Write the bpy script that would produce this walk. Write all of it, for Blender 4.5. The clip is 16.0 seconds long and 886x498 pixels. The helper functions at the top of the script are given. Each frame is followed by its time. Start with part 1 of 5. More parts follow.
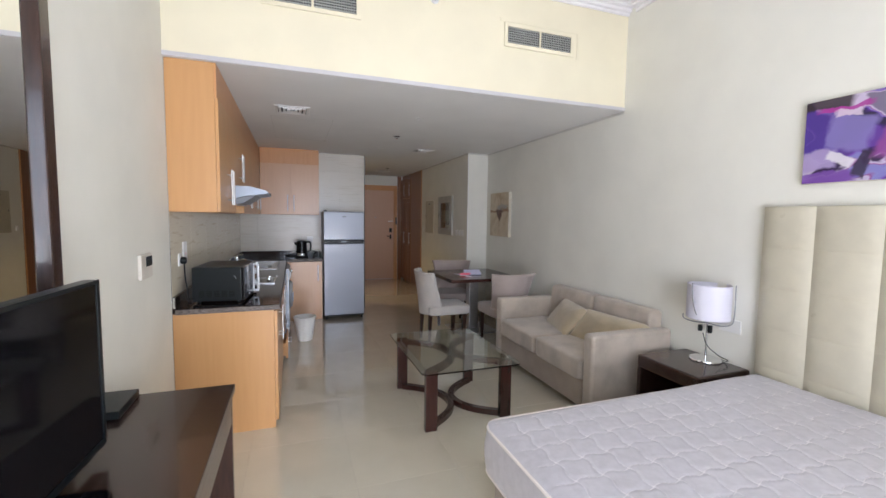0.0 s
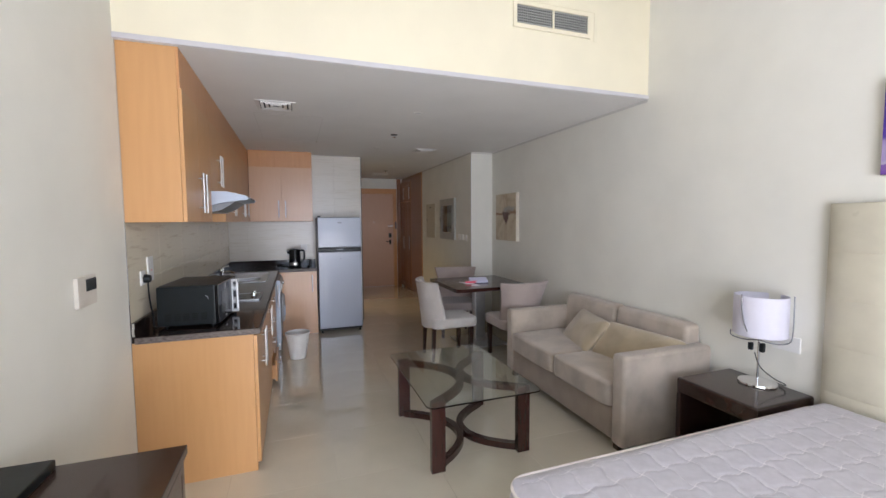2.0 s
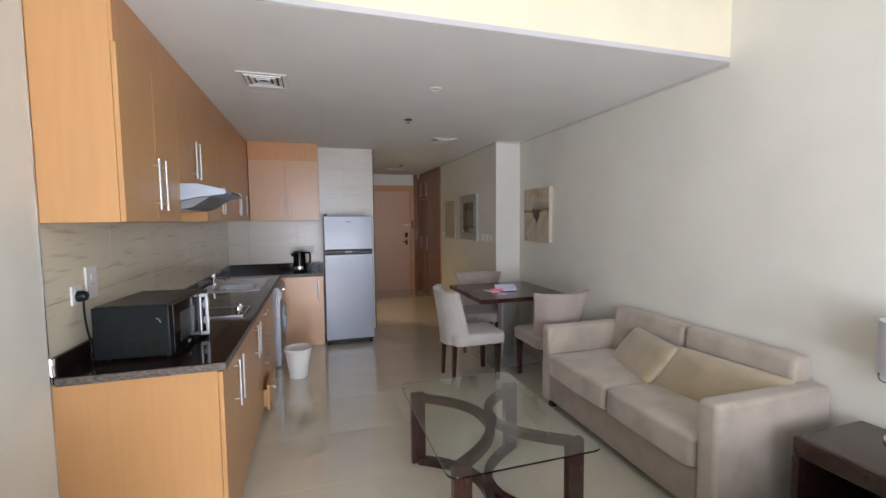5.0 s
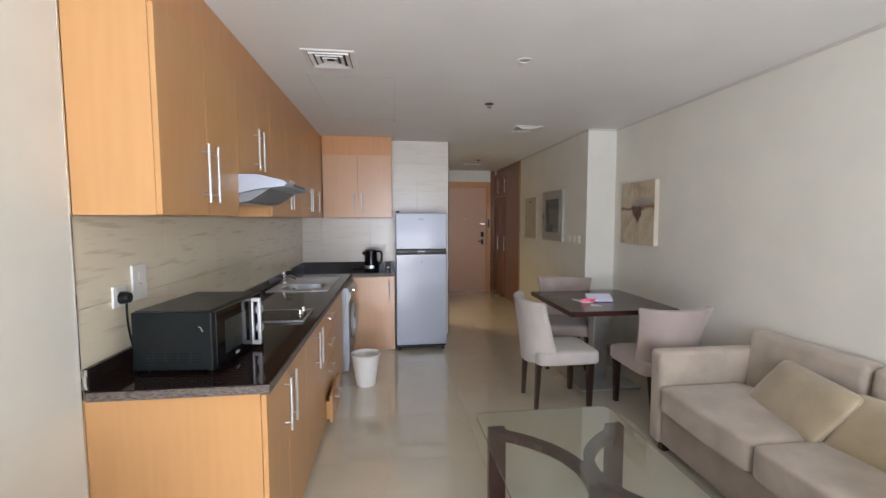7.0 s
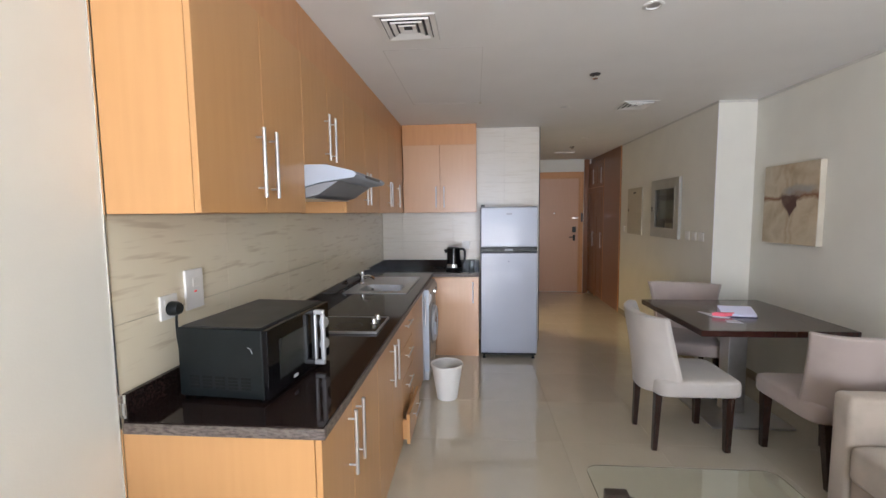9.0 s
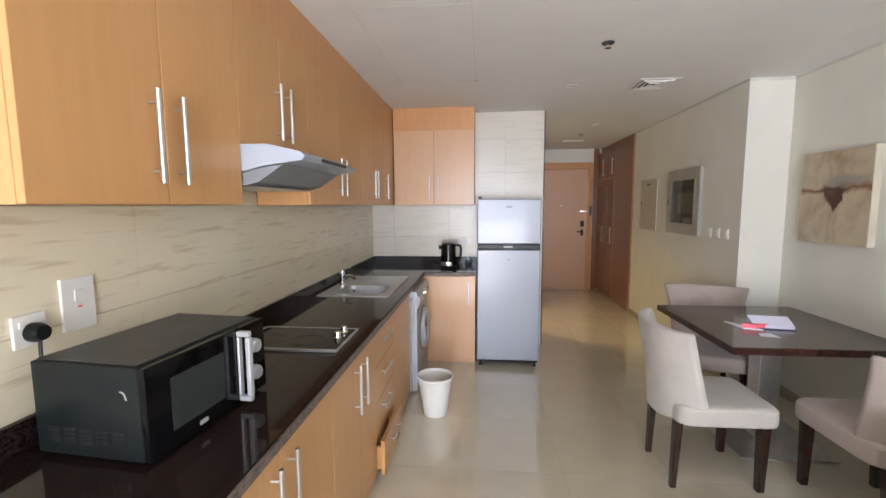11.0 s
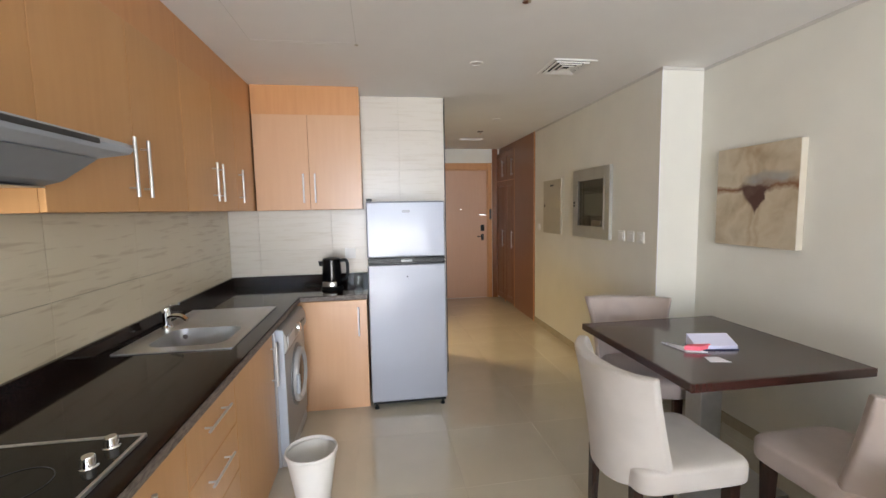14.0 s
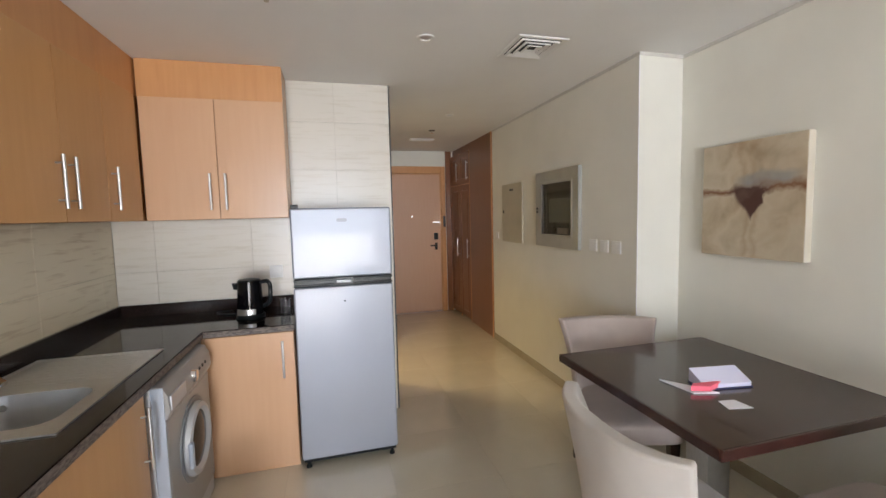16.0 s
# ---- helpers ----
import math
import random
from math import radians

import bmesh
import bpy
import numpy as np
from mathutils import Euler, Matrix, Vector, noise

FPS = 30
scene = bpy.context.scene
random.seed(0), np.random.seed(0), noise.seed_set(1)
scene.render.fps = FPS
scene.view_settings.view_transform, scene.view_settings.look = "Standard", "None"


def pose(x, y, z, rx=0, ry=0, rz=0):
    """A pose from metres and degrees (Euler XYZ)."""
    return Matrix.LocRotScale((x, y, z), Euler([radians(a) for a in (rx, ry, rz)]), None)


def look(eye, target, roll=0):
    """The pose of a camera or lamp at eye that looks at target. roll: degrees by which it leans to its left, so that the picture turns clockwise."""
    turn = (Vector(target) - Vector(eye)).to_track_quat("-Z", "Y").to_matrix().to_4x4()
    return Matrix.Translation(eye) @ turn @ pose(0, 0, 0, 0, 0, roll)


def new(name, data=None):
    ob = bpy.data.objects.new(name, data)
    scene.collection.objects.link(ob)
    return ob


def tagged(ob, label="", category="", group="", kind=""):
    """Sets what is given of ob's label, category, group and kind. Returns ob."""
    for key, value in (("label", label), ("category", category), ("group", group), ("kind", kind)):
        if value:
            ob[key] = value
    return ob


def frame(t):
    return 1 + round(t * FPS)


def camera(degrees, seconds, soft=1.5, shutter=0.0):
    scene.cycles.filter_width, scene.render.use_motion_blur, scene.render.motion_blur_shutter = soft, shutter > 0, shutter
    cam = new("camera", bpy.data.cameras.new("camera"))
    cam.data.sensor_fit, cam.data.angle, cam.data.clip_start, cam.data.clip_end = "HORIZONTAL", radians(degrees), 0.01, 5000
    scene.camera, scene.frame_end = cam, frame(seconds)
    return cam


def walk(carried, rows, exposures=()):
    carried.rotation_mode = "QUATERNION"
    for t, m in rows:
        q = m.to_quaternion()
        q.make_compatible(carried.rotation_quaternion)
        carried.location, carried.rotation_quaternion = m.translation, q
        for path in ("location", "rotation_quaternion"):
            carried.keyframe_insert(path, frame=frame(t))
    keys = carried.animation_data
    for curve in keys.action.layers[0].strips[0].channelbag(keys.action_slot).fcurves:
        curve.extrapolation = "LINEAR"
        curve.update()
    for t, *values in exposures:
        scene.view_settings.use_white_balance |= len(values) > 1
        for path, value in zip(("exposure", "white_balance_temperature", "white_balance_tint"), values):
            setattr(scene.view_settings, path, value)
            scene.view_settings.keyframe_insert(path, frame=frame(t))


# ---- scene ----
cam = camera(93.4, 16.0)
METRES, EYE, TILT, LEAN, TURN = 3.82, 1.595, 0.0, 0.0, -20.0
PATH = [
    (0, (0.755, -3.095, 1.51), (1.426, -1.217, 1.36), 0.7),
    (0.5, (0.786, -3.011, 1.509), (1.433, -1.124, 1.361), 0.5),
    (1, (0.815, -2.902, 1.51), (1.461, -1.014, 1.372), 0.2),
    (1.5, (0.839, -2.799, 1.52), (1.496, -0.914, 1.384), -0.1),
    (2, (0.869, -2.695, 1.527), (1.536, -0.814, 1.39), -0.4),
    (2.5, (0.892, -2.602, 1.53), (1.567, -0.724, 1.39), -0.6),
    (3, (0.915, -2.506, 1.529), (1.588, -0.628, 1.383), -0.6),
    (3.2, (0.933, -2.468, 1.531), (1.596, -0.588, 1.378), -0.7),
    (5.5, (1.082, -1.938, 1.523), (1.611, -0.014, 1.384), -0.3),
    (6, (1.102, -1.828, 1.512), (1.548, 0.116, 1.372), -0.1),
    (6.5, (1.12, -1.729, 1.505), (1.471, 0.235, 1.363), 0.0),
    (7, (1.121, -1.598, 1.512), (1.36, 0.383, 1.367), -0.1),
    (7.5, (1.111, -1.466, 1.518), (1.237, 0.525, 1.37), -0.4),
    (8, (1.102, -1.354, 1.525), (1.124, 0.64, 1.373), -0.5),
    (8.5, (1.092, -1.249, 1.524), (1.025, 0.743, 1.364), -0.6),
    (9, (1.099, -1.149, 1.52), (0.946, 0.837, 1.349), -0.6),
    (9.2, (1.101, -1.105, 1.516), (0.921, 0.879, 1.341), -0.5),
    (11.5, (1.219, -0.623, 1.521), (1.03, 1.357, 1.31), -0.3),
    (12, (1.217, -0.502, 1.508), (1.109, 1.484, 1.297), -0.3),
    (12.5, (1.234, -0.361, 1.496), (1.213, 1.629, 1.293), -0.4),
    (13, (1.225, -0.215, 1.518), (1.306, 1.775, 1.318), -0.5),
    (13.5, (1.237, -0.084, 1.53), (1.426, 1.896, 1.33), -0.7),
    (14, (1.251, 0.042, 1.519), (1.548, 2.011, 1.327), -1.0),
    (14.5, (1.285, 0.166, 1.511), (1.678, 2.118, 1.323), -1.2),
    (15, (1.321, 0.32, 1.512), (1.785, 2.258, 1.333), -1.4),
    (15.5, (1.353, 0.46, 1.524), (1.847, 2.392, 1.351), -1.4),
    (16, (1.381, 0.582, 1.523), (1.896, 2.508, 1.358), -1.4),
]
walk(cam, [(t, look(eye, target, roll)) for t, eye, target, roll in PATH], exposures=[(0, -0.38, 5720, 16), (3, -0.38, 5770, 17), (5.5, -0.18, 5800, 16), (7, 0.02, 5850, 16), (9, 0.14, 5850, 16), (11.5, 0.58, 6000, 15), (14, 0.62, 6050, 14), (16, 0.58, 6050, 14)])

# ---- world, sun, large lights ----
W = bpy.data.worlds.new("World")
scene.world = W
W.use_nodes = True
_n = W.node_tree.nodes
_sky = _n.new("ShaderNodeTexSky")
_sky.sky_type = 'NISHITA'
_sky.sun_disc = False
_sky.sun_elevation, _sky.sun_rotation = radians(52), radians(150)
W.node_tree.links.new(_sky.outputs[0], _n["Background"].inputs[0])
_n["Background"].inputs[1].default_value = 0.12

_sun = new("sun", bpy.data.lights.new("sun", 'SUN'))
_sun.data.energy, _sun.data.angle, _sun.data.color = 3.0, radians(0.5), (1, 0.95, 0.87)
_sun.matrix_world = look((0, 0, 0), (-0.35, 0.5, -0.79))


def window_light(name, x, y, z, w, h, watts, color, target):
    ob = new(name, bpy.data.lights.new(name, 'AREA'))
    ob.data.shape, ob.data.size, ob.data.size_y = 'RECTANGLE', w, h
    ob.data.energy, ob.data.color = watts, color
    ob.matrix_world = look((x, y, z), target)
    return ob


window_light("window_daylight", 1.35, -4.42, 1.35, 2.1, 2.35, 44, (0.86, 0.93, 1.0), (1.75, 3, 1.4))
window_light("sky_daylight", 1.35, -5.25, 1.60, 2.9, 2.6, 95, (0.86, 0.93, 1.0), (1.75, 3, 1.3))
window_light("balcony_bounce", 1.35, -4.40, 0.60, 2.1, 1.1, 92, (1.0, 0.91, 0.77), (1.75, 2.0, 2.6))
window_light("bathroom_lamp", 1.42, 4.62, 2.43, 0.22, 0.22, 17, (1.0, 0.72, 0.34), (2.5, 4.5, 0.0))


# ---- materials ----
def mat(name, base, rough=0.5, metal=0.0, spots=0.0, spot_scale=8.0, bump=0.0, bump_scale=60.0, stretch=(1, 1, 1), second=None,
        mix_lo=0.4, mix_hi=0.65, detail=5.0, coat=0.0, random_tint=0.0, spec=0.5, sheen=0.0, rough_var=0.06):
    m = bpy.data.materials.new(name)
    m.use_nodes = True
    nt = m.node_tree
    N, L = nt.nodes, nt.links
    b = N["Principled BSDF"]
    b.inputs["Roughness"].default_value = rough
    b.inputs["Metallic"].default_value = metal
    b.inputs["Coat Weight"].default_value = coat
    b.inputs["Coat Roughness"].default_value = 0.06
    b.inputs["Specular IOR Level"].default_value = spec
    b.inputs["Sheen Weight"].default_value = sheen
    tc = N.new("ShaderNodeTexCoord")
    mp = N.new("ShaderNodeMapping")
    mp.inputs["Scale"].default_value = stretch
    L.new(tc.outputs["Object"], mp.inputs[0])
    n1 = N.new("ShaderNodeTexNoise")
    n1.inputs["Scale"].default_value = spot_scale
    n1.inputs["Detail"].default_value = detail
    L.new(mp.outputs[0], n1.inputs["Vector"])
    ramp = N.new("ShaderNodeMapRange")
    ramp.inputs[1].default_value, ramp.inputs[2].default_value = mix_lo, mix_hi
    L.new(n1.outputs[0], ramp.inputs[0])
    mix = N.new("ShaderNodeMix")
    mix.data_type = 'RGBA'
    mix.inputs[6].default_value = (*base, 1)
    sec = second or tuple(c * (1 - spots) for c in base)
    mix.inputs[7].default_value = (*sec, 1)
    L.new(ramp.outputs[0], mix.inputs[0])
    # large, faint variation
    n3 = N.new("ShaderNodeTexNoise")
    n3.inputs["Scale"].default_value = 0.9
    n3.inputs["Detail"].default_value = 2
    L.new(tc.outputs["Object"], n3.inputs["Vector"])
    mr3 = N.new("ShaderNodeMapRange")
    mr3.inputs[3].default_value, mr3.inputs[4].default_value = 0.95, 1.05
    L.new(n3.outputs[0], mr3.inputs[0])
    hv = N.new("ShaderNodeHueSaturation")
    L.new(mix.outputs[2], hv.inputs["Color"])
    if random_tint:
        oi = N.new("ShaderNodeObjectInfo")
        mr = N.new("ShaderNodeMapRange")
        mr.inputs[3].default_value, mr.inputs[4].default_value = 1 - random_tint, 1 + random_tint
        L.new(oi.outputs["Random"], mr.inputs[0])
        mm = N.new("ShaderNodeMath")
        mm.operation = 'MULTIPLY'
        L.new(mr.outputs[0], mm.inputs[0])
        L.new(mr3.outputs[0], mm.inputs[1])
        L.new(mm.outputs[0], hv.inputs["Value"])
    else:
        L.new(mr3.outputs[0], hv.inputs["Value"])
    L.new(hv.outputs[0], b.inputs["Base Color"])
    rr = N.new("ShaderNodeMapRange")
    rr.inputs[3].default_value, rr.inputs[4].default_value = max(0.0, rough - rough_var), min(1.0, rough + rough_var)
    L.new(n1.outputs[0], rr.inputs[0])
    L.new(rr.outputs[0], b.inputs["Roughness"])
    if bump:
        n2 = N.new("ShaderNodeTexNoise")
        n2.inputs["Scale"].default_value = bump_scale
        n2.inputs["Detail"].default_value = 4
        L.new(mp.outputs[0], n2.inputs["Vector"])
        bp = N.new("ShaderNodeBump")
        bp.inputs["Strength"].default_value = bump
        bp.inputs["Distance"].default_value = 0.004
        L.new(n2.outputs[0], bp.inputs["Height"])
        L.new(bp.outputs[0], b.inputs["Normal"])
    return m


WALL = mat("wall_paint", (0.77, 0.752, 0.675), 0.75, spots=0.04, spot_scale=3, bump=0.08, bump_scale=120)
# Yellower than the walls: warm light bounced onto the bulkhead is in this colour
CREAMLIT = mat("warm_lit_cream_paint", (0.80, 0.735, 0.55), 0.75, spots=0.04, spot_scale=3, bump=0.08, bump_scale=120)
CEIL = mat("ceiling_paint", (0.84, 0.83, 0.81), 0.85, spots=0.03, spot_scale=2, bump=0.06, bump_scale=100)
# Grey that stands for the shade in the gap under the low ceiling
GAPSHADE = mat("shadow_gap_grey", (0.62, 0.60, 0.55), 0.85, spots=0.05)
TRIMG = mat("grey_white_trim", (0.56, 0.54, 0.55), 0.6, spots=0.05)
HATCH = mat("hatch_joint", (0.66, 0.65, 0.62), 0.8)
TRIMW = mat("white_trim", (0.82, 0.80, 0.80), 0.5, spots=0.04, spot_scale=6)
FLOOR = mat("floor_tile", (0.635, 0.585, 0.465), 0.05, spots=0.05, spot_scale=5, mix_lo=0.35, mix_hi=0.7, bump=0.006, bump_scale=9, random_tint=0.008, coat=1.0, spec=0.9, rough_var=0.015)
GROUT = mat("grout", (0.58, 0.54, 0.455), 0.9, spots=0.1)
TILE = mat("wall_tile", (0.775, 0.70, 0.535), 0.24, second=(0.64, 0.55, 0.40), spot_scale=4.2, stretch=(1.0, 1.0, 11), mix_lo=0.56, mix_hi=0.70, bump=0.10,
           bump_scale=9, detail=2.5, random_tint=0.02)
# Same tile on the end wall, with window glare put into colour and contrast
TILEGLARE = mat("wall_tile_with_glare", (0.70, 0.655, 0.575), 0.26, second=(0.59, 0.535, 0.445), spot_scale=4.2, stretch=(1.0, 1.0, 13), mix_lo=0.54, mix_hi=0.72, bump=0.08,
            bump_scale=9, detail=2.5, random_tint=0.015)
WOODC = mat("beech_laminate", (0.59, 0.325, 0.132), 0.30, second=(0.555, 0.30, 0.117), rough_var=0.015, spot_scale=9, stretch=(4, 4, 0.3), mix_lo=0.3, mix_hi=0.75, bump=0.02,
            bump_scale=60, random_tint=0.03)
# Same beech facing the window: reflected daylight is put into this paler colour
WOODLIT = mat("daylit_beech_laminate", (0.66, 0.41, 0.245), 0.26, second=(0.635, 0.39, 0.23), rough_var=0.015, spot_scale=9, stretch=(4, 4, 0.3), mix_lo=0.3, mix_hi=0.75, random_tint=0.015)
WOODF = mat("beech_fascia", (0.61, 0.31, 0.125), 0.32, second=(0.57, 0.28, 0.11), rough_var=0.015, spot_scale=8, stretch=(5, 5, 0.4), mix_lo=0.35, mix_hi=0.7, random_tint=0.02)
WOODD = mat("door_veneer", (0.66, 0.41, 0.275), 0.32, second=(0.645, 0.395, 0.262), spot_scale=8, stretch=(7, 7, 0.4), random_tint=0.02)
WOODW = mat("wardrobe_veneer", (0.23, 0.095, 0.038), 0.28, second=(0.205, 0.082, 0.032), spot_scale=8, stretch=(2.5, 2.5, 0.3), mix_lo=0.3, mix_hi=0.8, random_tint=0.03, rough_var=0.01)
DARKW = mat("wenge_wood", (0.032, 0.016, 0.012), 0.24, second=(0.042, 0.020, 0.014), rough_var=0.02, spot_scale=10, stretch=(6, 1, 1), coat=0.3, random_tint=0.1)
MAHOG = mat("mahogany_wood", (0.050, 0.017, 0.013), 0.26, second=(0.040, 0.013, 0.010), rough_var=0.01, spot_scale=10, stretch=(5, 5, 0.6), coat=0.35, random_tint=0.1)
GRANITE = mat("dark_granite", (0.026, 0.016, 0.014), 0.07, second=(0.012, 0.008, 0.007), spot_scale=160, mix_lo=0.4, mix_hi=0.6, detail=2, spec=0.32, rough_var=0.02)
GRANEDGE = mat("granite_raw_edge", (0.17, 0.14, 0.12), 0.45, second=(0.06, 0.045, 0.04), spot_scale=45, stretch=(1, 1, 3), bump=0.5, bump_scale=90)
STEEL = mat("brushed_steel", (0.66, 0.66, 0.66), 0.33, metal=0.9, spots=0.08, spot_scale=20, stretch=(1, 14, 1))
BOWLS = mat("satin_steel_bowl", (0.50, 0.50, 0.50), 0.42, metal=0.7, spots=0.08, spot_scale=12)
CHROME = mat("chrome", (0.80, 0.80, 0.80), 0.08, metal=1.0, spots=0.02, rough_var=0.02)
FRIDGE = mat("silver_fridge_paint", (0.345, 0.37, 0.43), 0.40, metal=0.16, coat=0.28, spots=0.015, spot_scale=3, rough_var=0.01, spec=0.5)
FRSIDE = mat("grey_fridge_side", (0.24, 0.25, 0.27), 0.4, spots=0.05)
SILVERP = mat("silver_plastic", (0.52, 0.53, 0.55), 0.35, metal=0.35, spots=0.03)
WASHF = mat("satin_silver_panel", (0.37, 0.36, 0.35), 0.38, metal=0.25, spots=0.03, rough_var=0.01)
SILVERD = mat("dull_silver_plastic", (0.20, 0.21, 0.22), 0.35, metal=0.3)
HOODM = mat("hood_paint", (0.44, 0.49, 0.57), 0.42, metal=0.25, spots=0.03)
BLACKP = mat("black_plastic", (0.008, 0.011, 0.012), 0.32, spec=0.3, spots=0.2, spot_scale=20, bump=0.03)
BLACKG = mat("black_gloss", (0.004, 0.004, 0.005), 0.07, spec=0.26, spots=0.1, rough_var=0.02)
DOORG = mat("smoked_door_glass", (0.012, 0.014, 0.015), 0.16, spec=0.12, spots=0.1)
DGREY = mat("dark_grey_plastic", (0.035, 0.037, 0.04), 0.4, spots=0.15)
WHITEP = mat("white_plastic", (0.80, 0.79, 0.76), 0.35, spots=0.04)
IVORY = mat("ivory_plastic", (0.66, 0.61, 0.53), 0.4, spots=0.04)
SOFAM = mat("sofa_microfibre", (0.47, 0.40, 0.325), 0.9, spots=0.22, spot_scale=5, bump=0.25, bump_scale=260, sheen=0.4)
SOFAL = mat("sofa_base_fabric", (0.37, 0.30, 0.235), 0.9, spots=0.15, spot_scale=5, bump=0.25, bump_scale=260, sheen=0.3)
GOLD = mat("gold_satin", (0.46, 0.375, 0.245), 0.38, spots=0.14, spot_scale=7, bump=0.3, bump_scale=14, sheen=0.5)
CHAIRL = mat("cream_chair_fabric", (0.52, 0.485, 0.45), 0.85, spots=0.10, spot_scale=6, bump=0.2, bump_scale=240, sheen=0.3)
CHAIRP = mat("taupe_chair_fabric", (0.42, 0.35, 0.315), 0.85, spots=0.10, spot_scale=6, bump=0.2, bump_scale=240, sheen=0.3)
MATT = mat("mattress_damask", (0.53, 0.505, 0.54), 0.45, spots=0.10, spot_scale=26, bump=0.2, bump_scale=70, sheen=0.3)
# Pale colour for the highlights that the quilting grooves catch
SEAMGLINT = mat("seam_highlight", (0.72, 0.69, 0.70), 0.35, spots=0.04)
PIPING = mat("mattress_piping", (0.80, 0.74, 0.70), 0.6)
LEATHER = mat("cream_leather", (0.56, 0.52, 0.405), 0.3, spots=0.06, spot_scale=10, bump=0.15, bump_scale=35)
WIRE = mat("dull_wire", (0.20, 0.20, 0.21), 0.35, metal=0.6, spots=0.05)
SHADE = mat("lamp_shade", (0.72, 0.70, 0.78), 0.7, spots=0.03)
PANELM = mat("beige_steel_panel", (0.50, 0.46, 0.36), 0.45, spots=0.05)
METERB = mat("dark_green_grey_metal", (0.085, 0.10, 0.08), 0.5, spots=0.2)
METERG = mat("grey_green_metal", (0.26, 0.29, 0.22), 0.5, spots=0.1)
ALU = mat("aluminium_frame", (0.50, 0.51, 0.48), 0.35, metal=0.5, spots=0.08)
BASEB = mat("skirting_tile", (0.42, 0.37, 0.27), 0.25, spots=0.1)
CANVASW = mat("canvas_edge", (0.58, 0.53, 0.43), 0.8, spots=0.08)
LILAC = mat("pale_lilac_paper", (0.74, 0.74, 0.93), 0.5)
PAPER = mat("white_paper", (0.80, 0.80, 0.86), 0.6)
PINK = mat("pink_leaflet", (0.95, 0.16, 0.24), 0.5)
NAVY = mat("navy_cover", (0.03, 0.04, 0.12), 0.4)
CONC = mat("balcony_tile", (0.52, 0.47, 0.38), 0.7, spots=0.15)
OUTW = mat("outside_wall", (0.62, 0.56, 0.46), 0.8, spots=0.1)
VENTB = mat("vent_black", (0.0015, 0.0015, 0.0015), 0.9)
INNER = mat("duct_dark", (0.05, 0.05, 0.05), 0.8)
LED = mat("display_dark", (0.03, 0.035, 0.035), 0.2)
REDL = mat("red_indicator", (0.9, 0.10, 0.10), 0.3)


def glass_mat(name, tint, rough=0.0):
    m = bpy.data.materials.new(name)
    m.use_nodes = True
    b = m.node_tree.nodes["Principled BSDF"]
    b.inputs["Base Color"].default_value = (*tint, 1)
    b.inputs["Transmission Weight"].default_value = 1.0
    b.inputs["Roughness"].default_value = rough
    b.inputs["IOR"].default_value = 1.5
    return m


GLASS = glass_mat("table_glass", (0.90, 0.96, 0.93))
PANE = glass_mat("pane_glass", (0.95, 0.97, 0.97))
MIRROR = mat("mirror_silver", (0.88, 0.89, 0.88), 0.01, metal=1.0, rough_var=0.0)


def painting(name, stops, scale, stretch, distort, blocky=False):
    m = bpy.data.materials.new(name)
    m.use_nodes = True
    nt = m.node_tree
    N, L = nt.nodes, nt.links
    b = N["Principled BSDF"]
    b.inputs["Roughness"].default_value = 0.5
    tc = N.new("ShaderNodeTexCoord")
    mp = N.new("ShaderNodeMapping")
    mp.inputs["Scale"].default_value = stretch
    L.new(tc.outputs["Object"], mp.inputs[0])
    n = N.new("ShaderNodeTexNoise")
    n.inputs["Scale"].default_value, n.inputs["Detail"].default_value, n.inputs["Distortion"].default_value = scale, 3, distort
    L.new(mp.outputs[0], n.inputs["Vector"])
    r = N.new("ShaderNodeValToRGB")
    r.color_ramp.elements[0].position, r.color_ramp.elements[0].color = stops[0][0], (*stops[0][1], 1)
    r.color_ramp.elements[1].position, r.color_ramp.elements[1].color = stops[-1][0], (*stops[-1][1], 1)
    for p, c in stops[1:-1]:
        e = r.color_ramp.elements.new(p)
        e.color = (*c, 1)
    L.new(n.outputs[0], r.inputs[0])
    L.new(r.outputs[0], b.inputs["Base Color"])
    if blocky:
        v = N.new("ShaderNodeTexVoronoi")
        v.feature = 'SMOOTH_F1'
        v.inputs["Scale"].default_value, v.inputs["Smoothness"].default_value = 7.5, 0.35
        ad = N.new("ShaderNodeVectorMath")
        ad.operation = 'MULTIPLY_ADD'
        ad.inputs[1].default_value = (0.25, 0.25, 0.25)
        L.new(n.outputs["Color"], ad.inputs[0])
        L.new(mp.outputs[0], ad.inputs[2])
        L.new(ad.outputs[0], v.inputs["Vector"])
        mixv = N.new("ShaderNodeMath")
        mixv.operation = 'MULTIPLY_ADD'
        mixv.inputs[1].default_value, mixv.inputs[2].default_value = 0.60, 0.22
        sc = N.new("ShaderNodeSeparateColor")
        L.new(v.outputs["Color"], sc.inputs[0])
        L.new(sc.outputs[0], mixv.inputs[0])
        L.new(mixv.outputs[0], r.inputs[0])
    return m, N, L, b, r, tc


PURPLE, *PP = painting("purple_abstract", [(0.30, (0.012, 0.008, 0.03)), (0.42, (0.05, 0.015, 0.16)), (0.48, (0.16, 0.06, 0.38)), (0.53, (0.22, 0.22, 0.50)),
                                          (0.57, (0.25, 0.06, 0.24)), (0.64, (0.55, 0.48, 0.62)), (0.74, (0.03, 0.012, 0.06))], 4.2, (1, 0.8, 1.3), 0.15, True)


